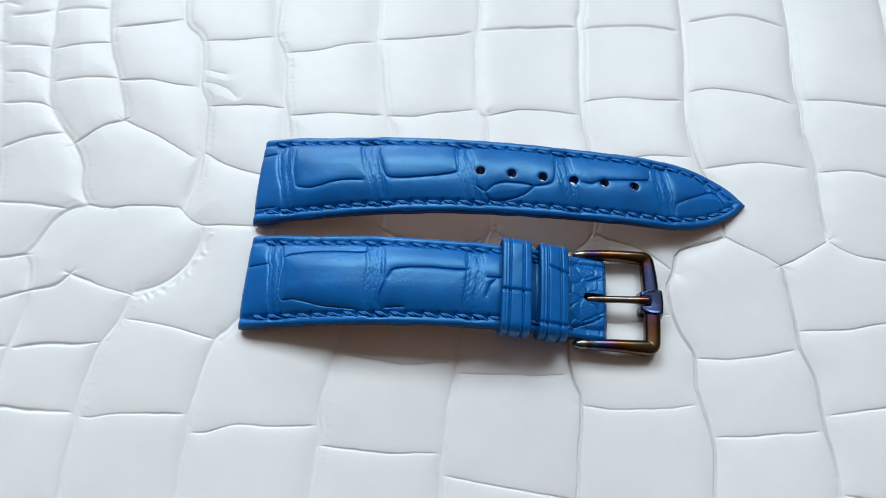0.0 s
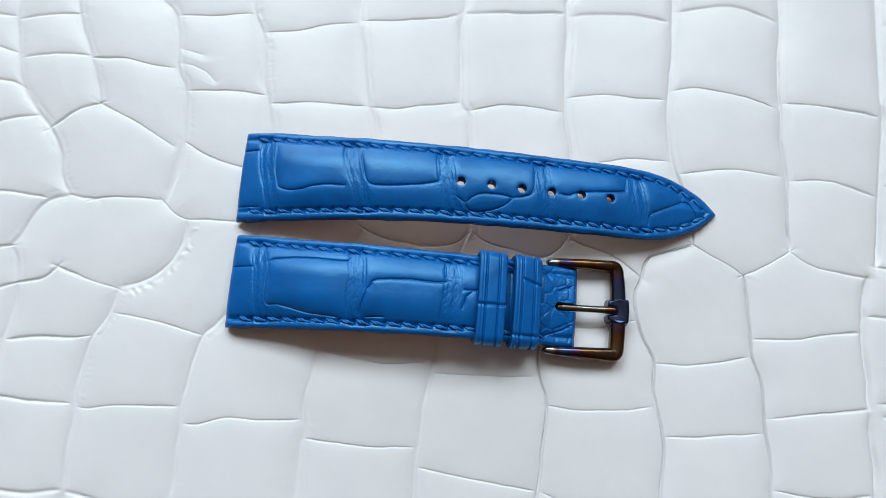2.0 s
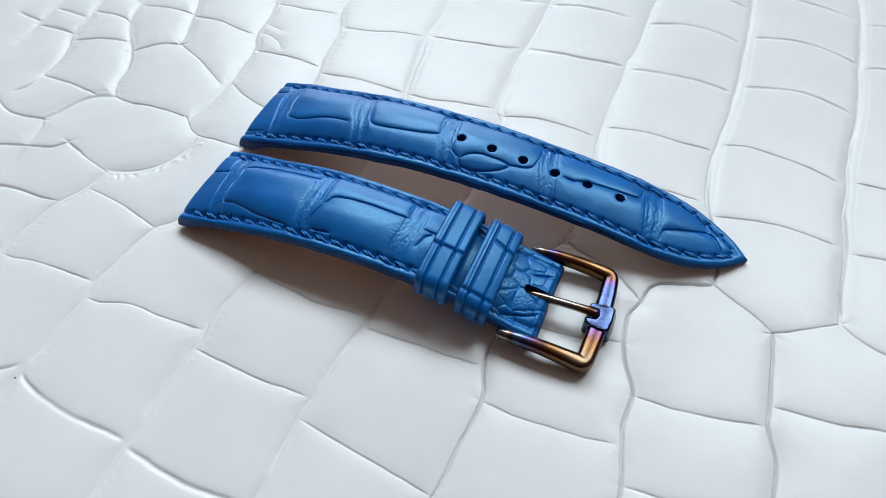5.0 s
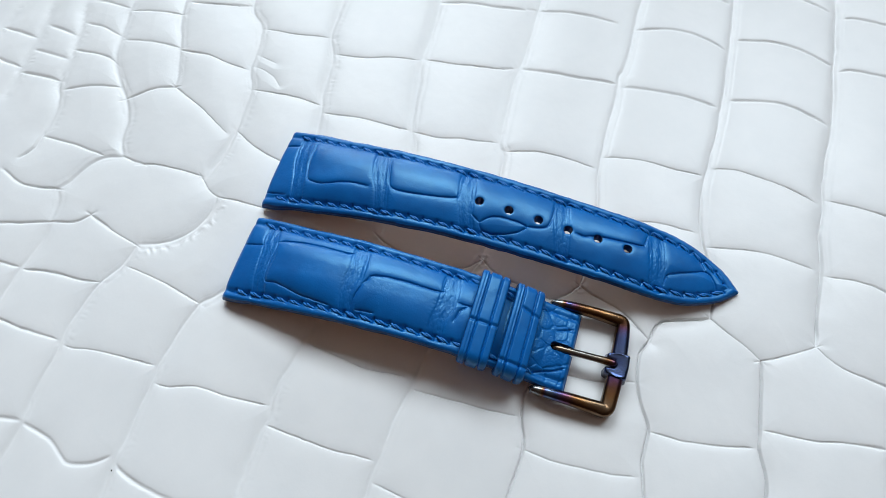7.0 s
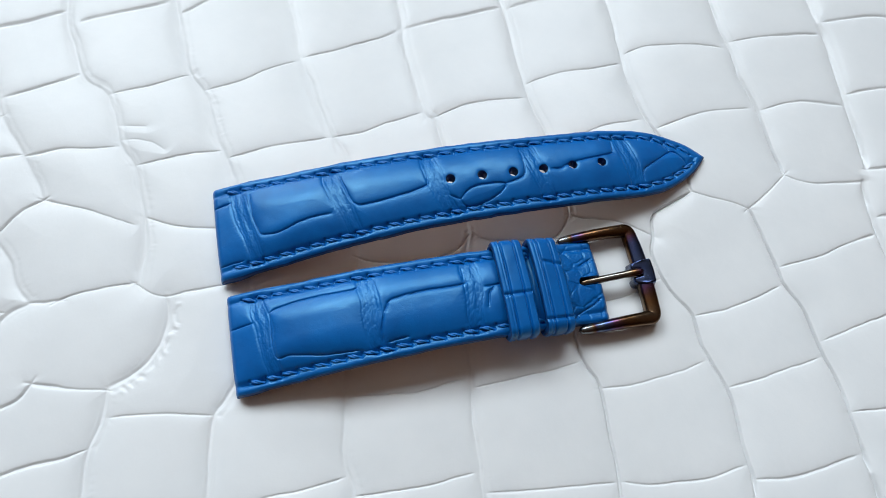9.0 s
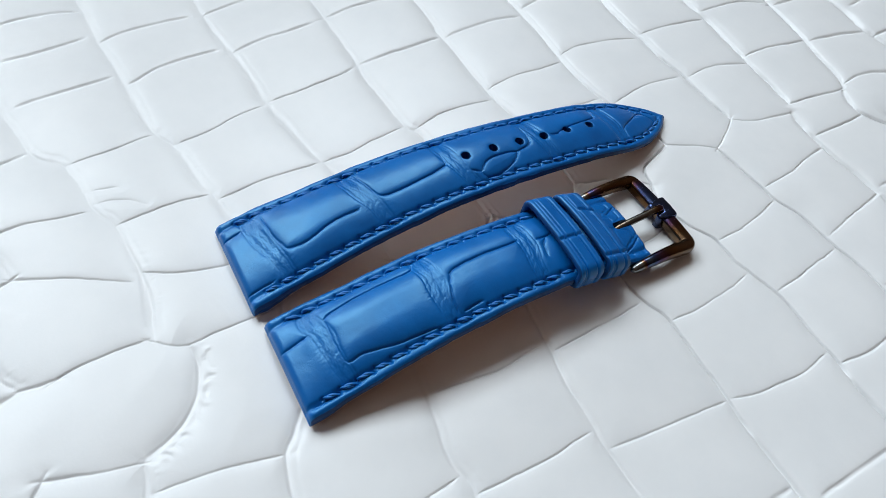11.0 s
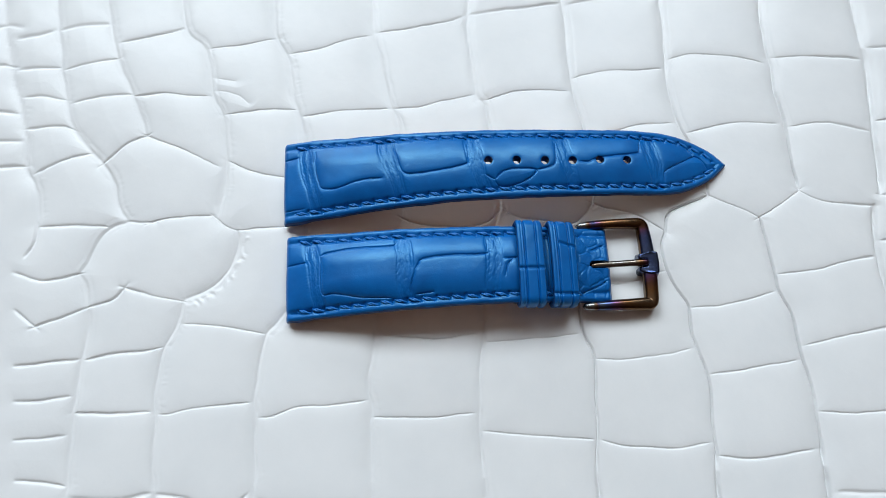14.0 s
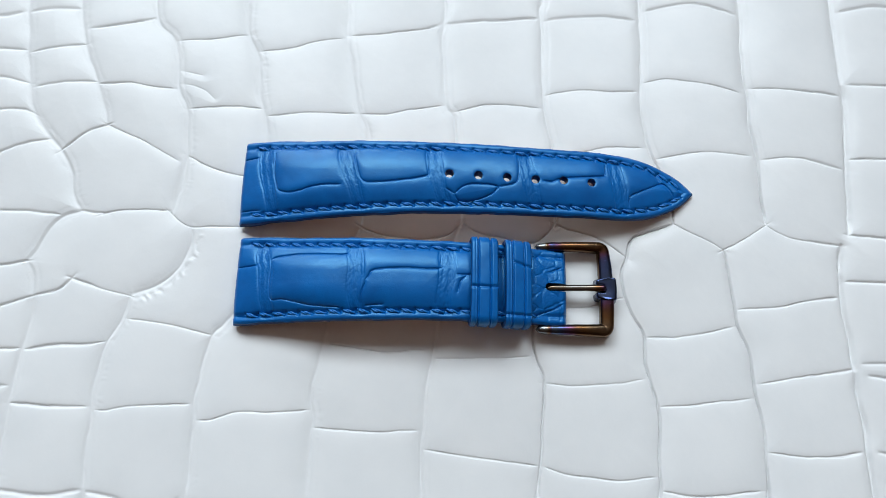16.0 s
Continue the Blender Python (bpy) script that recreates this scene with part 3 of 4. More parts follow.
                for jx, jy in ((3.5, -8.5), (26.5, -8.0)):      # pinched, standing wrinkles where folds meet
                    knot = np.maximum(knot, np.exp(-((W[i, 0] - jx) ** 2 + (W[i, 1] - jy) ** 2) / 22.0))
                r += knot * (0.34 * np.exp(-((core - 0.2) / 0.40) ** 2) + 0.14 * np.exp(-((core + 1.3) / 0.35) ** 2) + 0.12 * np.exp(-((core - 1.7) / 0.3) ** 2))
                r += (0.05 if xy[:2] == (-63.5, -11) else 0.028) * mask * ripple * np.exp(-((sd - 1.9) / 0.9) ** 2) * (0.6 + 0.6 * value_noise(way, sd, 1.3, 81))
                G[i] = np.minimum(G[i], g)
                R[i] += r
            if kind == "crease":
                faint = 0.5 if np.hypot(*(curve[0] - curve[-1])) < 12 and -72 < xy[0] < -55 and 20 < xy[1] < 34 else 1.0
                fade = faint * np.clip(0.3 + end / 2.5, 0, 1) * np.clip(1 - (W[i, 1] - 8) / 40 * 0.2, 0.85, 1) * faint_corner[i] * (0.9 + 0.3 * value_noise(way, way * 0, 5.0, rng.randrange(999)))
                fade = fade * (1 + 1.0 * np.exp(-((W[i, 1] + 11) / 4) ** 2) * (np.abs(W[i, 0] - 5) < 45))      # deepened between the straps, so that they show dark in the shadow there
                g = fade * (groove_height(d, 0.155 + 0.11 * coarse[i] + 0.2 * coarse_x[i], 0.28 + 0.14 * coarse[i]) + groove_height(d, 0.8, 0.06))
                G[i] = np.minimum(G[i], g)
            wall[i] = np.minimum(wall[i], np.where(end >= 0, d, 9))
            for a, b in ((curve[0], curve[2]), (curve[-1], curve[-3])):     # carry the parting lines of the scales on to the next line
                tail = np.vstack([a, a + (a - b) / np.hypot(*(a - b)) * 5.0])
                got = beside(tail, 0.7)
                if got is not None:
                    wall[got[0]] = np.minimum(wall[got[0]], got[1])
    Z = G + R + 0.26 * (1 - np.exp(-near_all / 2.4)) - 0.26
    Z -= 0.44 * (1 - near_fold / 12.0) ** 2      # the rows of scales swell between their folds
    Z += 0.22 * value_noise(P[:, 0], P[:, 1], 31, 21) + 0.05 * value_noise(P[:, 0], P[:, 1], 11, 22) + 0.018 * value_noise(P[:, 0], P[:, 1], 3.2, 23) - 0.1
    V = np.column_stack([P, Z]) * MM
    idx = np.arange(n).reshape(ny, nx)
    F = np.stack([idx[:-1, :-1], idx[:-1, 1:], idx[1:, 1:], idx[1:, :-1]], -1)
    # normals of the whole sheet, so that the scales join without seams
    A = V.reshape(ny, nx, 3)
    N = np.cross(np.gradient(A, axis=1).reshape(-1, 3), np.gradient(A, axis=0).reshape(-1, 3))
    N /= np.linalg.norm(N, axis=1, keepdims=True)
    # the scales: patches between the lines
    free = (wall.reshape(ny, nx) > 0.62)
    free = free[:-1, :-1] & free[1:, 1:] & free[:-1, 1:] & free[1:, :-1]
    label = np.where(free, np.arange(1, free.size + 1).reshape(free.shape), 0)
    for _ in range(400):      # every unbroken run of a row or a column takes its highest number, until nothing changes
        old = label
        for turned in (False, True):
            v = np.ascontiguousarray(label.T if turned else label)
            on = v > 0
            start = np.ones(v.shape, bool)
            start[:, 1:] = on[:, 1:] != on[:, :-1]
            begin = np.flatnonzero(start.ravel())
            top = np.maximum.reduceat(v.ravel(), begin)
            v = np.repeat(top, np.diff(np.append(begin, v.size))).reshape(v.shape)
            label = v.T if turned else v
        if (label == old).all():
            break
    label = np.ascontiguousarray(label)
    ids, counts = np.unique(label[label > 0], return_counts=True)
    small = ids[counts * h * h < 14]
    label[np.isin(label, small)] = 0
    for _ in range(400):
        if (label > 0).all():
            break
        grown = label.copy()
        for dy, dx in ((0, 1), (0, -1), (1, 0), (-1, 0)):
            sh = np.roll(np.pad(label, 1), (dy, dx), (0, 1))[1:-1, 1:-1]
            grown = np.where(grown == 0, sh, grown)
        label = grown
    ob = thing("leather_hide", "white glossy leather hide with large square crocodile scales, lying flat", "leather")
    flat = label.ravel()
    order = np.argsort(flat, kind="stable")
    FF = F.reshape(-1, 4)[order]
    cuts = np.flatnonzero(np.diff(flat[order])) + 1
    groups = np.split(FF, cuts)
    groups.sort(key=len, reverse=True)
    for faces in groups:
        used, inverse = np.unique(faces.ravel(), return_inverse=True)
        part("scale", mesh_from("scale", V[used], inverse.reshape(-1, 4), WHITE, True, N[used]), ob)
    bm = bmesh.new()
    box(bm, -0.1725, -0.1125, TABLE_Z, 0.1955, 0.1225, -0.0022)
    part("backing", from_bm("backing", bm, WHITE), ob)
    for x, y in ((-57.3, -76.5), (91.8, 34.3)):      # small dark pits in the finish
        bm = bmesh.new()
        bmesh.ops.create_icosphere(bm, subdivisions=2, radius=0.17 * MM)
        for v in bm.verts:
            v.co = (v.co.x + x * MM, v.co.y * 1.3 + y * MM, v.co.z * 0.4 - 0.00012)
        part("speck", from_bm("speck", bm, SPECK, True), ob, "tiny dark speck")


hide()


# ---------------------------------------------------------------- the blue straps
def knots(*xy):
    """A smooth line through a few knots."""
    k = np.asarray(xy, float).reshape(-1, 2)
    x, y = k[:, 0], k[:, 1]
    m = np.gradient(y, x)

    def at(q):
        q = np.clip(np.asarray(q, float), x[0], x[-1])
        i = np.clip(np.searchsorted(x, q) - 1, 0, len(x) - 2)
        w = x[i + 1] - x[i]
        t = (q - x[i]) / w
        return ((2 * t**3 - 3 * t**2 + 1) * y[i] + (t**3 - 2 * t**2 + t) * w * m[i]
                + (-2 * t**3 + 3 * t**2) * y[i + 1] + (t**3 - t**2) * w * m[i + 1])
    return at


class Strap:
    """One half of a watch strap, arched over the hide. Millimetres: x along it, y across."""

    def __init__(self, x0, x1, middle, half, top, thick, pad, pointed):
        self.x0, self.x1, self.middle, self.half, self.top, self.thick, self.pad, self.pointed = x0, x1, middle, half, top, thick, pad, pointed

    def inset(self, x, y):
        """The way in from the edge."""
        e = self.half(x) - np.abs(y - self.middle(x))
        slope = np.abs(np.gradient(self.half(x + np.array([[-0.05], [0.05]])), axis=0)[0] / 0.1)
        return e / np.sqrt(1 + slope**2)

    def height(self, x, y):
        e = self.inset(x, y)
        q = np.clip((e - 1.8) / 6.6, 0, 1)
        z = self.top(x) + 0.32 - (self.pad(x) + 0.35) * (1 - q) ** 2.0
        z -= 0.30 * np.exp(-((e - 1.85) / 0.55) ** 2)
        z -= 0.45 * np.clip(1 - e / 0.7, 0, 1) ** 2
        end = x - self.x0
        z -= 1.3 * (1 - np.sqrt(np.clip(1 - np.clip(1 - end / 1.3, 0, 1) ** 2, 0, 1)))
        if not self.pointed:
            z -= 0.9 * np.clip(1 - (self.x1 - x) / 0.9, 0, 1) ** 2
        return z

    def under(self, x, y):
        return np.maximum(0.03, self.top(x) - self.pad(x) - self.thick(x))


def strap_mesh(ob, s, bands, lines, cuts, places, rough_from=None):
    """The upper leather with its scales, the painted edge and the lining. cuts: round holes (x, y, r) or slots (x0, x1, y, half)."""
    h = 0.14
    nx, ny = int((s.x1 - s.x0) / h), 151
    u = np.linspace(0, 1, nx)
    u = s.x0 + (s.x1 - s.x0) * (0.985 * u + 0.015 * (u - np.sin(2 * np.pi * u) / (2 * np.pi)))
    v = np.linspace(-1, 1, ny)
    X, VV = np.meshgrid(u, v)
    Y = s.middle(X) + VV * (s.half(X) + np.clip(s.half(X) / 3, 0, 1) * (0.10 * value_noise(X, np.sign(VV) * 40, 3.1, 45) + 0.05 * value_noise(X, np.sign(VV) * 40, 0.9, 46)))
    P = np.stack([X.ravel(), Y.ravel()], 1)
    x, y = P.T
    Z = s.height(x, y)
    e = s.inset(x, y)
    calm = np.clip((e - 0.3) / 1.2, 0.25, 1)
    W = P + 0.12 * np.stack([value_noise(x, y, 3.2, 41), value_noise(x, y, 3.2, 42)], 1) + 0.05 * np.stack([value_noise(x, y, 0.9, 43), value_noise(x, y, 0.9, 44)], 1)
    G, near = np.zeros(len(P)), np.full(len(P), 8.0)
    for xy in bands:
        got = along(W, spline(xy, 0.8), 9.0)
        i, d, side, way, foot, end = got
        sd = d * side
        near[i] = np.minimum(near[i], np.maximum(d - 1.0, 0))
        wide = 1.55 + 0.30 * value_noise(way, way * 0, 4.0, 50)
        inside = np.exp(-(d / (wide + 0.2)) ** 6)
        g = -0.20 * np.exp(-(d / (wide + 0.1)) ** 4) - 0.10 * np.exp(-((d - wide) / 0.16) ** 2)
        g += 0.11 * np.exp(-((sd - 0.25 * wide * value_noise(way, way * 0, 6.0, 53)) / 0.55) ** 2)      # a soft ridge along the strip
        bend = 0.5 * value_noise(way, sd, 2.2, 5)
        for wx, wy, lean, deep, seed in ((0.9, 3.0, 0.22, 0.048, 51), (0.48, 1.3, -0.16, 0.042, 52)):      # a net of slanting wrinkles
            f = cell_edges((sd + lean * way) / wx + bend, way / wy + 0.3 * bend, seed)
            g -= inside * deep * (np.exp(-(f / 0.22) ** 2) - 0.3)
        fringe = np.exp(-((d - wide - 0.5) / 0.5) ** 2)      # short wrinkles that reach into the scales
        g -= 0.03 * fringe * np.clip(np.sin(2 * np.pi * way / 0.8 + 3 * value_noise(way, sd, 1.2, 58)), 0, 1) * np.clip(0.4 + value_noise(way, sd, 3.5, 59), 0, 1)
        G[i] += g
    for xy in lines:
        got = along(W, spline(xy, 0.5), 8.0)
        i, d, side, way, foot, end = got
        near[i] = np.minimum(near[i], d)
        fade = np.clip(0.35 + end / 1.5, 0, 1)
        G[i] = np.minimum(G[i], fade * (-0.35 * np.exp(-(d / 0.135) ** 2) - 0.07 * np.exp(-(d / 0.55) ** 2)))
    Z += calm * (G + 0.27 * (1 - np.exp(-near / 1.3)) - 0.15)
    Z += calm * (0.12 * value_noise(x, y, 8.5, 60) + 0.05 * value_noise(x, y, 4.3, 61) + 0.010 * value_noise(x, y, 1.3, 62))
    if rough_from is not None:      # the folded end, and the leather pressed in between the two loops
        Z -= 1.3 * np.exp(-((x - 12.25) / 1.5) ** 4) * np.clip((e - 0.8) / 1.5, 0, 1)
        k = np.clip((x - rough_from) / 1.5, 0, 1) * calm
        for wx, wy, deep, seed in ((3.3, 3.0, 0.17, 63), (0.9, 0.8, 0.045, 64)):      # small pebbled scales
            f = cell_edges(W[:, 0] / wx + 0.12 * value_noise(x, y, 1.5, 65), W[:, 1] / wy + 0.12 * value_noise(x, y, 1.5, 66), seed)
            Z -= k * deep * (np.exp(-(f / 0.13) ** 2) - 0.35)
        Z += k * 0.10 * value_noise(x, y, 2.3, 67)
    for c, d, sign in places:      # dents where the thread goes in
        d = d[:2] / np.hypot(*d[:2])
        side = np.array([-d[1], d[0]])
        for at, deep in ((c[:2] + 1.5 * d - 0.36 * side, 0.50), (c[:2] - 1.5 * d + 0.36 * side, 0.42)):
            k = np.flatnonzero((np.abs(x - at[0]) < 1.2) & (np.abs(y - at[1]) < 1.2))
            Z[k] -= deep * np.exp(-((x[k] - at[0]) ** 2 + (y[k] - at[1]) ** 2) / 0.09)
    idx = np.arange(len(P)).reshape(ny, nx)
    F = np.stack([idx[:-1, :-1], idx[:-1, 1:], idx[1:, 1:], idx[1:, :-1]], -1).reshape(-1, 4)
    C = P[F].mean(1)
    keep = np.ones(len(F), bool)
    V = P.copy()
    for cut in cuts:
        if len(cut) == 3:
            cx, cy, r = cut
            keep &= np.hypot(C[:, 0] - cx, C[:, 1] - cy) > r
        else:
            back = np.maximum(cut[0] + cut[3] - C[:, 0], 0)      # a rounded end
            keep &= (np.hypot(back, C[:, 1] - cut[2]) > cut[3]) | (C[:, 0] > cut[1])
    F = F[keep]
    edges = np.concatenate([F[:, [0, 1]], F[:, [1, 2]], F[:, [2, 3]], F[:, [3, 0]]])
    key = np.sort(edges, 1)
    _, first, counts = np.unique(key[:, 0].astype(np.int64) * len(P) + key[:, 1], return_index=True, return_counts=True)
    rim = edges[first[counts == 1]]
    for cut in cuts:
        if len(cut) == 3:
            cx, cy, r = cut
            on = np.unique(rim)
            on = on[np.hypot(P[on, 0] - cx, P[on, 1] - cy) < r + 0.8]
            w = P[on] - (cx, cy)
            V[on] = (cx, cy) + w / np.linalg.norm(w, axis=1, keepdims=True) * r
            lip = np.hypot(P[:, 0] - cx, P[:, 1] - cy) - r
            Z -= 0.14 * np.exp(-np.clip(lip, 0, None) / 0.25) * (lip < 1.2)
    top = np.column_stack([V, Z])
    low = np.column_stack([V, s.under(V[:, 0], V[:, 1])])
    low[:, 2] = np.minimum(low[:, 2], top[:, 2] - 0.25)
    part("upper", mesh_from("upper", top * MM, F, BLUE), ob, "blue matt leather upper with crocodile scales")
    # the edge: bulged, with a seam between the two leathers
    a, b = rim[:, 0], rim[:, 1]
    dirs = V[b] - V[a]
    out = np.stack([dirs[:, 1], -dirs[:, 0]], 1)
    out /= np.linalg.norm(out, axis=1, keepdims=True) + 1e-9
    push = np.zeros((len(P), 2))
    np.add.at(push, a, out)
    np.add.at(push, b, out)
    push /= np.linalg.norm(push, axis=1, keepdims=True) + 1e-9
    for cut in cuts:
        c = np.array([cut[0], cut[1]]) if len(cut) == 3 else np.array([cut[0] + 2, cut[2]])
        push[np.hypot(*(P - c).T) < 3.2] = 0
    used, inv = np.unique(rim.ravel(), return_inverse=True)
    m, inv = len(used), inv.reshape(-1, 2)
    rows = []
    for f, bulge in ((0, 0), (0.12, 0.12), (0.35, 0.2), (0.47, 0.16), (0.52, 0.05), (0.57, 0.16), (0.75, 0.2), (0.92, 0.1), (1, -0.1)):
        q = top[used] * (1 - f) + low[used] * f
        q[:, :2] += push[used] * bulge
        rows.append(q)
    quads = np.concatenate([np.stack([inv[:, 1] + r * m, inv[:, 0] + r * m, inv[:, 0] + (r + 1) * m, inv[:, 1] + (r + 1) * m], 1) for r in range(len(rows) - 1)])
    edge = mesh_from("edge", np.vstack(rows) * MM, quads, EDGE)
    edge.materials.append(BLUE)      # the leather is turned over at the lug end
    edge.polygons.foreach_set("material_index", (np.tile(V[rim].mean(1)[:, 0], len(rows) - 1) < s.x0 + 0.1).astype(np.int32))
    part("edge", edge, ob, "dark blue painted leather edge")
    few = idx[np.ix_(np.unique(np.append(np.arange(0, ny, 5), ny - 1)), np.unique(np.append(np.arange(0, nx, 5), nx - 1)))]
    Q = np.stack([few[:-1, :-1], few[:-1, 1:], few[1:, 1:], few[1:, :-1]], -1).reshape(-1, 4)
    mid = P[Q].mean(1)
    for cut in cuts:
        if len(cut) == 3:
            Q, mid = (w[np.hypot(mid[:, 0] - cut[0], mid[:, 1] - cut[1]) > cut[2] + 0.3] for w in (Q, mid))
        else:
            out = (mid[:, 0] > cut[0]) & (mid[:, 0] < cut[1]) & (np.abs(mid[:, 1] - cut[2]) < cut[3])
            Q, mid = Q[~out], mid[~out]
    used, inv = np.unique(Q.ravel(), return_inverse=True)
    part("lining", mesh_from("lining", low[used] * MM, inv.reshape(-1, 4)[:, ::-1], LINING), ob, "tan leather lining")


def stitch_mesh():
    """A short slanted run of two-ply thread whose ends dip into the leather."""
    n, k = 15, 6
    verts, faces = [], []
    for ply in (0, 1):
        for i in range(n):
            t = i / (n - 1) * 2 - 1
            slim = 1 - 0.45 * abs(t) ** 3
            turn = math.pi * (ply + 0.8 * t)
            cx, cy, cz = t * 1.62, 0.17 * slim * math.cos(turn), 0.30 - 0.62 * abs(t) ** 2.6 + 0.13 * slim * math.sin(turn)
            for j in range(k):
                a = 2 * math.pi * j / k
                verts.append((cx, cy + 0.26 * slim * math.cos(a), cz + 0.24 * slim * math.sin(a)))
        o = ply * n * k
        for i in range(n - 1):
            for j in range(k):
                faces.append((o + i * k + j, o + i * k + (j + 1) % k, o + (i + 1) * k + (j + 1) % k, o + (i + 1) * k + j))
    return mesh_from("stitch", np.array(verts) * MM, np.array(faces)[:, ::-1], THREAD)


STITCH = stitch_mesh()


def stitch_places(s, xa, xb, inset, pitch):
    """Where the stitches lie along both edges, and round the point where there is one: place, way, side."""
    out = []
    for sign in (1, -1):
        xs = np.linspace(xa, xb, 1200)
        slope = np.gradient(s.half(xs), xs)
        ys = s.middle(xs) + sign * (s.half(xs) - inset * np.sqrt(1 + slope**2))
        if s.pointed:
            ok = sign * (ys - s.middle(xs)) > 0.35
            xs, ys = xs[ok], ys[ok]
        zs = s.height(xs, ys)
        run = np.concatenate([[0], np.cumsum(np.sqrt(np.diff(xs) ** 2 + np.diff(ys) ** 2 + np.diff(zs) ** 2))])
        for q in np.arange(1.2, run[-1] - 0.9, pitch):
            c, a, b = [np.array([np.interp(q + o, run, w) for w in (xs, ys, zs)]) for o in (0, -0.7, 0.7)]
            out.append((c, b - a, sign))
    return out


def stitch_rows(ob, places, seed):
    rng = random.Random(seed)
    for c, d, sign in places:
        turn = math.degrees(math.atan2(d[1], d[0])) - 15 + rng.uniform(-5, 5)
        tilt = -math.degrees(math.atan2(d[2], math.hypot(d[0], d[1])))
        m = pose(c[0] * MM, c[1] * MM, (c[2] + 0.02) * MM, 0, 0, turn) @ pose(0, 0, 0, 0, tilt, 0) @ pose(0, 0, 0, -sign * 10 + rng.uniform(-10, 10), rng.uniform(-3, 3), 0)
        part("stitch", STITCH, ob, "", m)


PAD1 = knots(-51, 0.2, -47.5, 0.45, -42, 1.45, -20, 1.4, 10, 1.2, 40, 0.8, 61, 0.35)
LONG = Strap(-51.1, 60.9, knots(-51, -0.2, -20, 0.0, 20, 0.05, 45, 0.2, 61, 0.1),
             knots(-51, 10.55, -46, 10.45, -39, 10.1, -25, 9.4, -11, 8.9, 2, 8.6, 16, 8.4, 30, 8.25, 38, 8.2, 45, 7.8, 50, 6.8, 54, 5.2, 57.5, 3.2, 60.9, 0.12),
             knots(-52, 2.7, -50, 3.2, -47, 4.25, -43, 6.0, -34, 8.3, -20, 10.4, -8, 11.3, 0, 11.4, 13, 10.6, 24, 9.3, 34, 7.6, 45, 4.9, 54, 2.7, 61, 1.5),
             knots(-52, 4, -44, 2.4, -20, 2.3, 20, 2.0, 40, 1.8, 54, 1.6, 61, 1.1), PAD1, True)
LONG_BANDS = ((-45.9, 9.5, -45.4, 6.8, -44.3, 0.3, -42.8, -6, -41.9, -10.5), (-25.4, 8.5, -25.1, 6.1, -23.8, 1.2, -22.3, -2.9, -21.0, -9.0),
              (-4.4, 8, -4.1, 5.4, -3, -0.1, -1.6, -4.8, -0.3, -8.6), (17.4, 8, 17.7, 6.5, 18.6, 2.2, 19.7, -1.9, 21.2, -8.4), (39.9, 7.4, 40.1, 6, 40.9, 2.2, 41.8, -2.7, 42, -7.6))
LONG_LINES = ((-42.6, 6.5, -42.5, 1.7, -41.5, -2.3, -40.5, -3.4, -37.2, -3.7, -31.6, -2.5, -25.6, -2.4), (-51, 5.4, -47.1, 5.9), (-51, -7.8, -45.6, -7.7),
              (-22.7, 6, -22.5, 4, -21.4, 0.5, -20, -1.7, -15.3, -1.9, -6, -0.6, -4.9, 0.5, -4.8, 3), (1.4, -4.5, 3.4, -2.6, 7.4, -1.9, 11.5, -2.5, 8.8, -4.9, 4.8, -6.1, 2.1, -5.8, 1.4, -4.5),
              (11.5, -2.5, 14.9, -1.6, 16.3, 0, 16.7, 4.8), (22.5, -0.4, 24.6, -0.3, 26.7, 0.6, 36.7, 2.1, 37.9, 3.1, 38.3, 5.5), (-1, -3, 1.4, -4.5),
              (44, -4.7, 44.1, -3, 44.8, -1.8, 50.2, 0.8, 52.6, 2, 54.1, 1.5, 55.4, -0.3, 55.9, -2), (51.2, 4.4, 51.9, 3.2, 52.6, 2))
HOLES = [(0.0 + 6.85 * i, (0.1, 0, -0.15, -0.1, 0.1, 0.1)[i], 1.02) for i in range(6)]

PAD2 = knots(-51, 0.2, -47.5, 0.45, -42, 1.5, -20, 1.5, 2, 1.3, 14, 0.9, 28, 0.5)
SHORT = Strap(-50.3, 28.4, knots(-51, -24.8, 28, -24.75),
              knots(-51, 10.45, -46, 10.35, -38, 10.0, -24, 9.6, -11, 9.3, 2, 9.1, 12, 9.0, 28, 8.95),
              knots(-52, 2.7, -50, 3.2, -47, 4.25, -43, 6.0, -34, 8.5, -20, 10.6, -8, 11.0, 2, 10.4, 10, 8.9, 18, 6.2, 24, 4.1, 28.5, 3.2),
              knots(-52, 4, -44, 2.4, -20, 2.3, 10, 2.2, 28, 2.4), PAD2, False)
SHORT_BANDS = ((-44, -16, -43.8, -19.1, -42.6, -23.2, -42.3, -28.6, -41.2, -34), (-21.7, -16, -21.5, -17.8, -20.7, -23.1, -21.2, -28.4, -19.8, -34), (-0.4, -16.4, -0.3, -18.1, 0, -24, -0.8, -29.3, 0, -33.4))
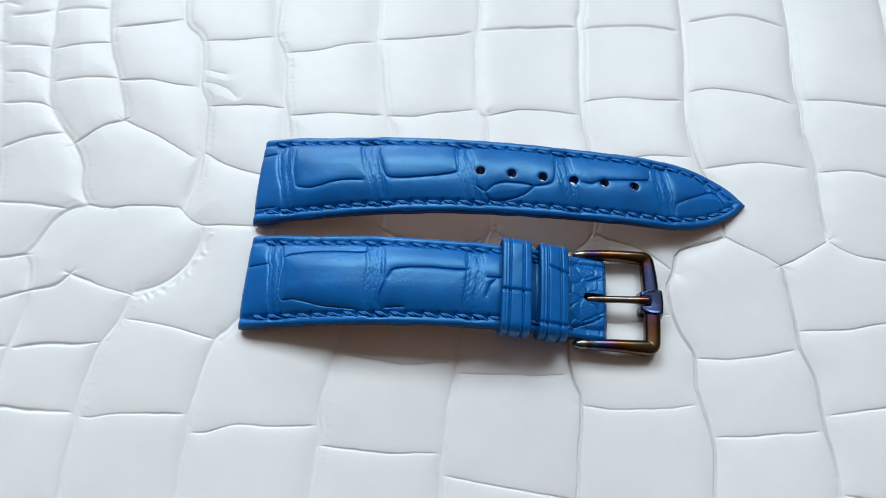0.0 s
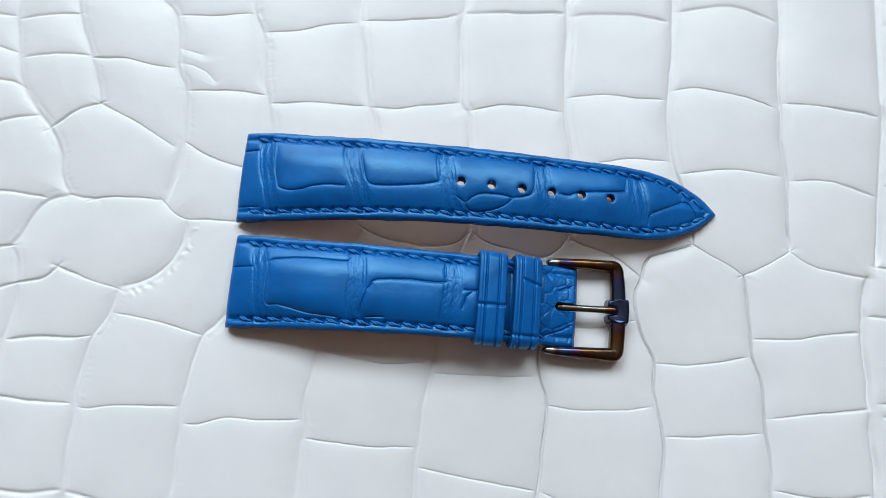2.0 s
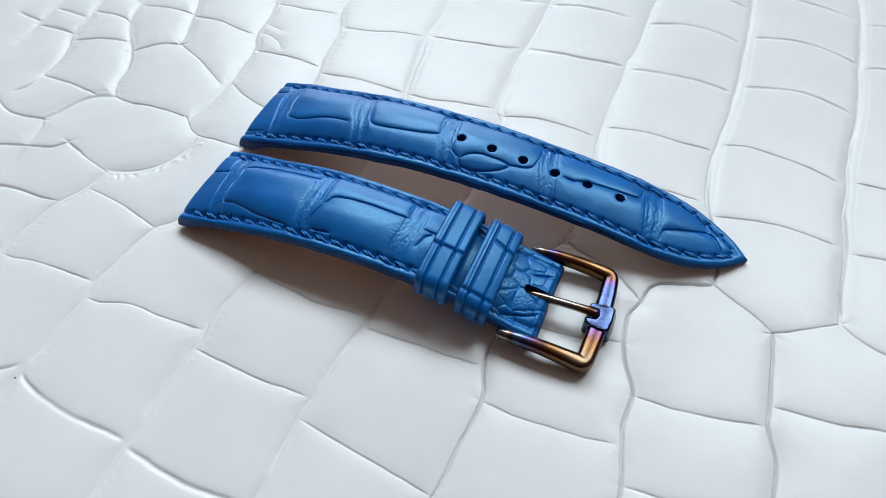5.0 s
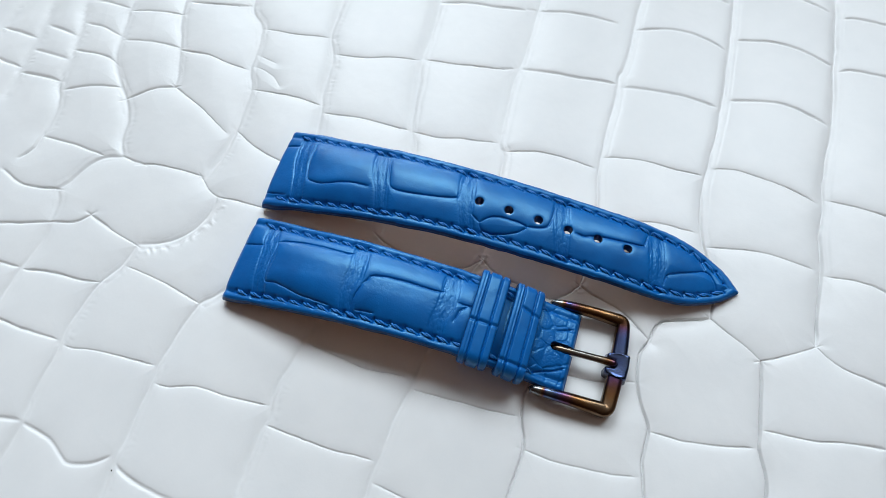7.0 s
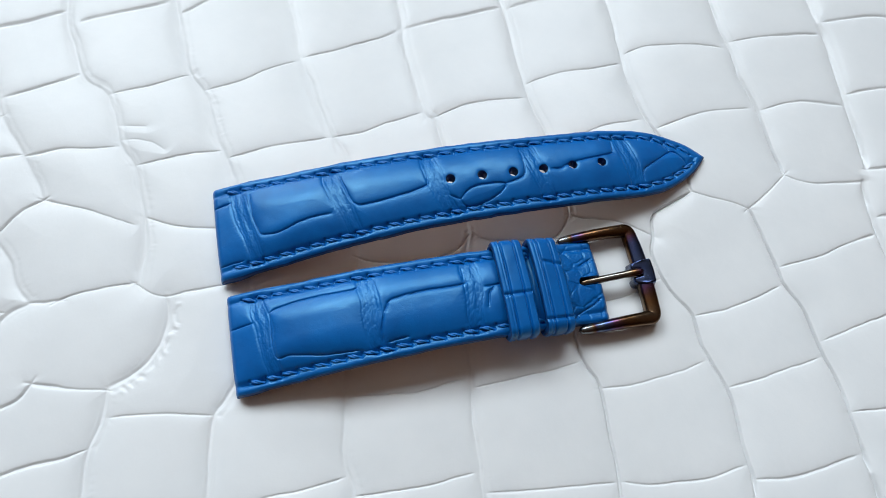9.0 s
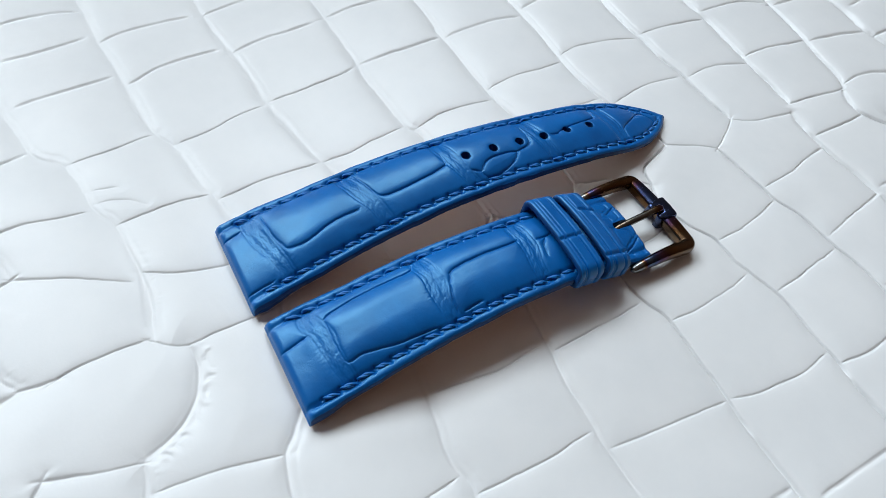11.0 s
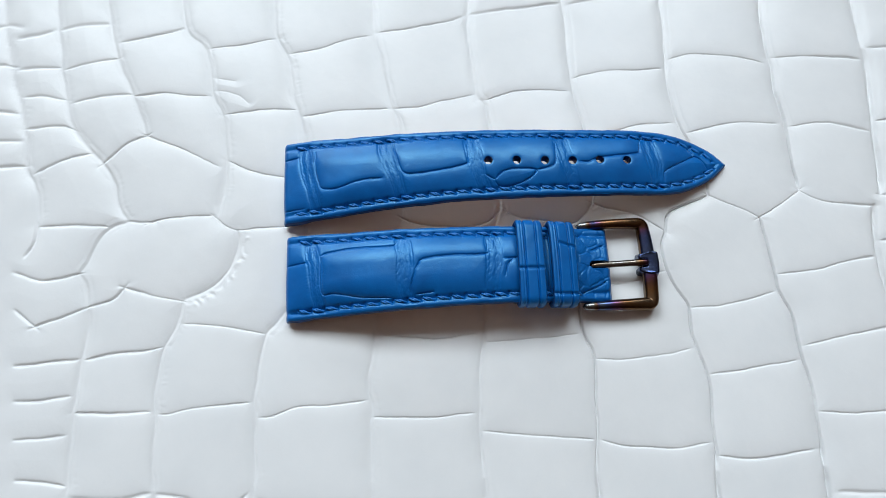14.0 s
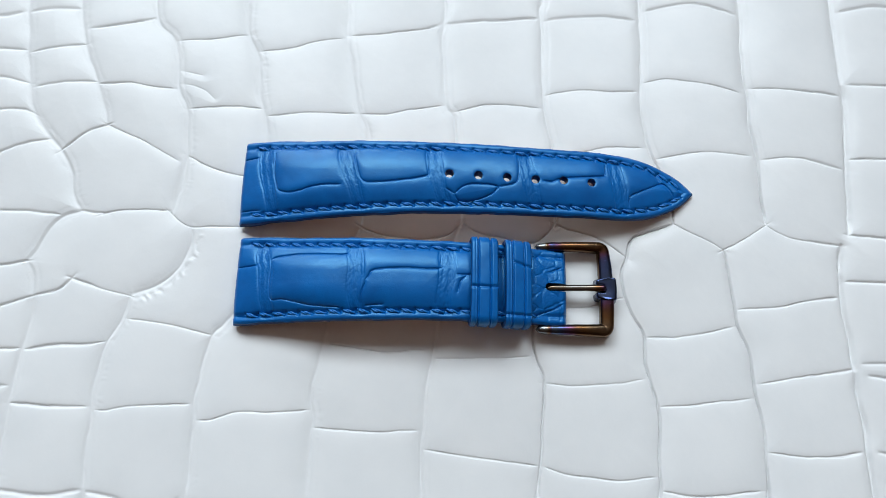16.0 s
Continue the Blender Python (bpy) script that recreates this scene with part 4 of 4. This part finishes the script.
SHORT_LINES = ((-50, -21.9, -44.8, -21.5), (-49, -33.7, -44.1, -33.3), (-41.3, -20.4, -39.2, -19.6, -30.9, -19.2, -24.1, -19.4, -22.8, -18.9, -22.3, -17.6),
               (-41.3, -20.5, -41.4, -25.9, -41.1, -29.2, -40.1, -29.9, -38, -29.8, -33.1, -30.8, -29, -31.4, -24.4, -31.8),
               (-18.6, -25.7, -17.7, -24.2, -16.7, -23.1, -10.8, -22.7, -2, -22.5, -1.6, -21.5, -1.4, -18.5), (-18.6, -25.7, -19.4, -29, -19.7, -31.6), (-18.4, -31.2, -14.5, -31),
               (2.4, -23.7, 6.1, -23.6), (2.4, -27.9, 3.1, -25.3, 4.4, -23.9), (24, -21.6, 27.4, -20.1), (21, -32, 24.7, -30.5, 27.3, -29))

long_strap = thing("watch_strap", "blue crocodile leather watch strap, pointed half with six punched holes", "watch strap", group="strap halves")
LONG_STITCHES = stitch_places(LONG, LONG.x0 + 3.6, 60, 1.85, 3.38)
strap_mesh(long_strap, LONG, LONG_BANDS, LONG_LINES, HOLES, LONG_STITCHES)
stitch_rows(long_strap, LONG_STITCHES, 3)
short_strap = thing("watch_strap", "blue crocodile leather watch strap, half that carries the buckle", "watch strap", group="strap halves")
SHORT_STITCHES = stitch_places(SHORT, SHORT.x0 + 3.6, 6.5, 1.85, 3.38)
SHORT_STITCHES += stitch_places(SHORT, 11.0, 13.4, 1.85, 3.38) + stitch_places(SHORT, 18.6, 22.6, 1.85, 3.0)
strap_mesh(short_strap, SHORT, SHORT_BANDS, SHORT_LINES, [(23.3, 29, -25.0, 0.95)], SHORT_STITCHES, 18.5)
stitch_rows(short_strap, SHORT_STITCHES, 4)


def keeper(x, width, half_y, marks, label):
    """A leather loop round the strap: raised rims, two scored lines, cross creases at marks."""
    n, k = 180, 88
    z_top = float(SHORT.top(x)) + 1.9
    z_low = float(SHORT.under(np.array([x]), np.array([-24.9]))[0]) - 1.1
    slope = float(SHORT.top(x + 2) - SHORT.top(x - 2)) / 4
    cz, hz, r = (z_top + z_low) / 2, (z_top - z_low) / 2, 1.9
    loop = []
    for sx, sy, a0 in ((1, 1, 0), (-1, 1, 90), (-1, -1, 180), (1, -1, 270)):
        for j in range(12):
            a = radians(a0 + 90 * j / 11)
            loop.append((sx * (half_y - r) + r * math.cos(a), sy * (hz - r) + r * math.sin(a)))
    loop = np.array(loop + loop[:1])
    run = np.concatenate([[0], np.cumsum(np.hypot(*np.diff(loop, axis=0).T))])
    q = np.linspace(0, run[-1], n, endpoint=False)
    lo = np.stack([np.interp(q, run, loop[:, 0]), np.interp(q, run, loop[:, 1])], 1)
    lo[:, 1] += np.where(lo[:, 1] > 0, 0.75 * (1 - (lo[:, 0] / half_y) ** 2) - 0.4, 0)      # follows the padded strap
    nrm = np.roll(lo, -1, 0) - np.roll(lo, 1, 0)
    nrm = np.stack([nrm[:, 1], -nrm[:, 0]], 1)
    nrm /= np.linalg.norm(nrm, axis=1, keepdims=True)
    w = np.linspace(-1, 1, k - 8)
    verts = []
    prof = []
    for t in w:      # outer face
        f = 0.22 * (1 - t * t) - 0.55 * np.exp(-((abs(t) - 0.44) / 0.065) ** 2) - 0.10 * np.exp(-((t + 0.68) / 0.05) ** 2) + 0.10 * np.clip((abs(t) - 0.5) / 0.1, 0, 1) - 0.42 * max(0, (abs(t) - 0.86) / 0.14) ** 2
        prof.append((t * width / 2, f))
    for t in np.linspace(1, -1, 8):      # inner face
        prof.append((t * width / 2 * 0.98, -1.15))
    for dx, f in prof:
        cut = np.zeros(n)
        if f > -1:
            for my, mx0, mx1, lean in marks:
                if mx0 <= dx <= mx1:
                    cut -= 0.60 * np.exp(-((lo[:, 0] - my - lean * dx) / 0.26) ** 2) * (lo[:, 1] > 0)
            cut += 0.035 * value_noise(lo[:, 0] + 9 * x, lo[:, 1] + dx, 1.6, 8)
        y, z = (lo + nrm * (f + cut)[:, None]).T
        verts.append(np.stack([x + dx + slope * -1.0 * z * 0.35, -24.9 + y, cz + z + slope * dx], 1))
    verts = np.vstack(verts)
    kk = len(prof)
    i, j = np.meshgrid(np.arange(kk), np.arange(n), indexing="ij")
    i2, j2 = (i + 1) % kk, (j + 1) % n
    quads = np.stack([i * n + j, i * n + j2, i2 * n + j2, i2 * n + j], -1).reshape(-1, 4)[:, ::-1]
    me = mesh_from("strap_keeper", verts * MM, quads, BLUE)
    me.materials.append(EDGE)      # painted sides
    side = np.repeat([abs(dx) > 0.475 * width or f < -1 for dx, f in prof], n)
    me.polygons.foreach_set("material_index", side.astype(np.int32))
    ob = new("strap_keeper", me)
    tagged(ob, label, "strap keeper", group="keepers on the strap")


keeper(8.3, 6.3, 10.15, ((-1.7, -3, 3, 0.02),), "blue leather keeper loop with one cross crease, round the strap")
keeper(16.2, 6.3, 10.15, ((4.3, -1.2, 3, -0.25), (-7.6, -3, 3, 0.0)), "blue leather keeper loop with two cross creases, beside the buckle")


def tube(path, name, mat, power=3.2, k=20):
    """A bar swept along path rows (x, y, z, width, height, squareness), with rounded section and closed ends."""
    p = np.asarray(path, float)
    c = p[:, :3]
    d = np.gradient(c, axis=0)
    d /= np.linalg.norm(d, axis=1, keepdims=True)
    flat = np.stack([d[:, 1], -d[:, 0], 0 * d[:, 0]], 1)
    flat /= np.linalg.norm(flat, axis=1, keepdims=True)
    up = np.cross(flat, d)
    rings = []
    for i in range(len(p)):
        a = np.linspace(0, 2 * np.pi, k, endpoint=False)
        ca, sa = np.cos(a), np.sin(a)
        square = p[i, 5] if p.shape[1] > 5 else power
        u, v = np.sign(ca) * np.abs(ca) ** (2 / square), np.sign(sa) * np.abs(sa) ** (2 / square)
        rings.append(c[i] + flat[i] * (u * p[i, 3] / 2)[:, None] + up[i] * (v * p[i, 4] / 2)[:, None])
    first, last = c[0] - d[0] * 0.25, c[-1] + d[-1] * 0.25
    verts = np.vstack([*rings, np.tile(first, (1, 1)), np.tile(last, (1, 1))])
    m = len(p)
    i, j = np.meshgrid(np.arange(m - 1), np.arange(k), indexing="ij")
    j2 = (j + 1) % k
    quads = np.stack([i * k + j, i * k + j2, (i + 1) * k + j2, (i + 1) * k + j], -1).reshape(-1, 4)
    bm = bmesh.new()
    vs = [bm.verts.new(q * MM) for q in verts]
    for q in quads:
        bm.faces.new([vs[t] for t in q])
    for t in range(k):
        bm.faces.new((vs[(t + 1) % k], vs[t], vs[m * k]))
        bm.faces.new((vs[(m - 1) * k + t], vs[(m - 1) * k + (t + 1) % k], vs[m * k + 1]))
    bmesh.ops.recalc_face_normals(bm, faces=bm.faces)
    return from_bm(name, bm, mat, True)


def rounded_path(corners, radius, step=0.5):
    """Corner rows with rounded turns between them."""
    c = np.asarray(corners, float)
    out = [c[0]]
    for a, b, d in zip(c[:-2], c[1:-1], c[2:]):
        ra, rb = (a - b)[:3], (d - b)[:3]
        fa, fb = min(0.45, radius / np.linalg.norm(ra)), min(0.45, radius / np.linalg.norm(rb))
        p0, p2 = b + (a - b) * fa, b + (d - b) * fb
        for t in np.linspace(0, 1, 7):
            out.append((1 - t) ** 2 * p0 + 2 * t * (1 - t) * b + t * t * p2)
    out.append(c[-1])
    res = [out[0]]
    for a, b in zip(out[:-1], out[1:]):
        n = max(1, int(np.linalg.norm((b - a)[:3]) / step))
        res += [a + (b - a) * (t + 1) / n for t in range(n)]
    return np.array(res)


def buckle():
    ob = thing("buckle", "polished steel pin buckle tempered bronze, purple and blue, on the strap", "buckle")
    corners = [(21.3, -14.9, 2.3, 0.7, 0.7, 2), (21.5, -14.9, 2.33, 1.25, 1.3, 2), (21.9, -14.9, 2.4, 1.7, 1.8, 2.1), (23.2, -14.85, 2.55, 2.1, 2.3, 2.1), (26, -14.8, 2.75, 2.3, 2.7, 2.3), (30, -14.7, 2.7, 2.4, 2.9, 2.5), (34, -14.65, 2.3, 2.6, 3.0, 2.6), (37.6, -14.6, 1.6, 2.9, 3.0, 2.8),
               (38.0, -19.0, 1.6, 3.3, 2.9, 3.4), (38.3, -24.9, 1.55, 3.5, 2.9, 3.6), (38.2, -30.0, 1.6, 3.4, 2.9, 3.4), (38.0, -34.8, 1.6, 3.3, 3.0, 3.2),
               (34, -34.85, 2.3, 2.9, 3.0, 2.7), (30, -34.85, 2.75, 2.6, 2.9, 2.5), (26, -34.9, 2.85, 2.4, 2.7, 2.3), (23.2, -34.9, 2.65, 2.1, 2.3, 2.1), (21.9, -34.9, 2.5, 1.7, 1.8, 2.1), (21.5, -34.9, 2.43, 1.25, 1.3, 2), (21.3, -34.9, 2.4, 0.7, 0.7, 2)]
    # heat colours along the bar; the silver at both ends paints in the tips' highlight
    round_way = knots(0, 0.06, 0.035, 0.1, 0.06, 0.7, 0.09, 0.6, 0.12, 0.48, 0.2, 0.38, 0.29, 0.38, 0.33, 0.5, 0.36, 0.68, 0.42, 0.76, 0.5, 0.78, 0.55, 0.7, 0.58, 0.55, 0.61, 0.4, 0.66, 0.28,
                      0.74, 0.3, 0.82, 0.42, 0.86, 0.6, 0.90, 0.75, 0.935, 0.88, 0.96, 0.15, 1, 0.05)

    def frame_heat(x, y, z):
        """Along the bent bar from one arm's end to the other."""
        s = np.where(x < 36.6, np.where(y > -24.7, (x - 21.6) / 52, 1 - (x - 21.6) / 52), 0.31 + (-14.4 - y) / 20.8 * 0.38)
        return round_way(np.clip(s, 0, 1))

    bar = part("frame", heated(tube(rounded_path(corners, 1.3), "frame", STEEL, 3.0, 32), frame_heat), ob)
    bm = bmesh.new()
    plan = ((2.5, 2.9), (2.7, 0.0), (2.5, -2.9), (0.2, -2.9), (-2.4, -2.4), (-2.6, -0.95), (-0.7, -0.95), (-0.45, 0.0), (-0.7, 0.95), (-2.6, 0.95), (-2.4, 2.4), (0.2, 2.9))
    low = [bm.verts.new((38.1 + x * 1.06, -24.9 + y * 1.08, 0.2)) for x, y in plan]      # a notch takes the pin
    high = [bm.verts.new((38.1 + x * (0.88 if x > 0 else 1), -24.9 + y * 0.92, 3.7 - 0.1 * abs(x))) for x, y in plan]
    for i in range(12):
        bm.faces.new((low[i], low[i - 1], high[i - 1], high[i]))
    bm.faces.new(high[::-1])
    bm.faces.new(low)
    bmesh.ops.recalc_face_normals(bm, faces=bm.faces)
    bmesh.ops.bevel(bm, geom=[e for e in bm.edges if e.verts[0] in high or e.verts[1] in high], offset=0.55, segments=4, affect="EDGES", profile=0.6)
    for v in bm.verts:
        v.co *= MM
    part("hub", heated(from_bm("hub", bm, STEEL, True), lambda x, y, z: 0.78 + 0 * x), bar, "blue steel rest for the pin")
    pin = [(23.6, -25.0, 2.6, 0.7, 0.7), (24.1, -25.0, 2.8, 1.25, 1.2), (25.5, -25.0, 3.1, 1.6, 1.4), (28, -25.0, 3.4, 1.55, 1.4), (33, -24.95, 3.75, 1.55, 1.4), (36, -24.9, 3.85, 1.75, 1.5), (37.2, -24.9, 3.8, 1.7, 1.5), (37.6, -24.9, 3.6, 1.1, 1.1)]
    part("pin", heated(tube(rounded_path(pin, 0.3), "pin", STEEL, 2.2, 14), lambda x, y, z: 0.17 + 0.06 * np.sin(x * 0.55 + 1.0) + 0.5 * np.clip((x - 34.5) / 3, 0, 1)), ob, "bronze steel pin")

buckle()
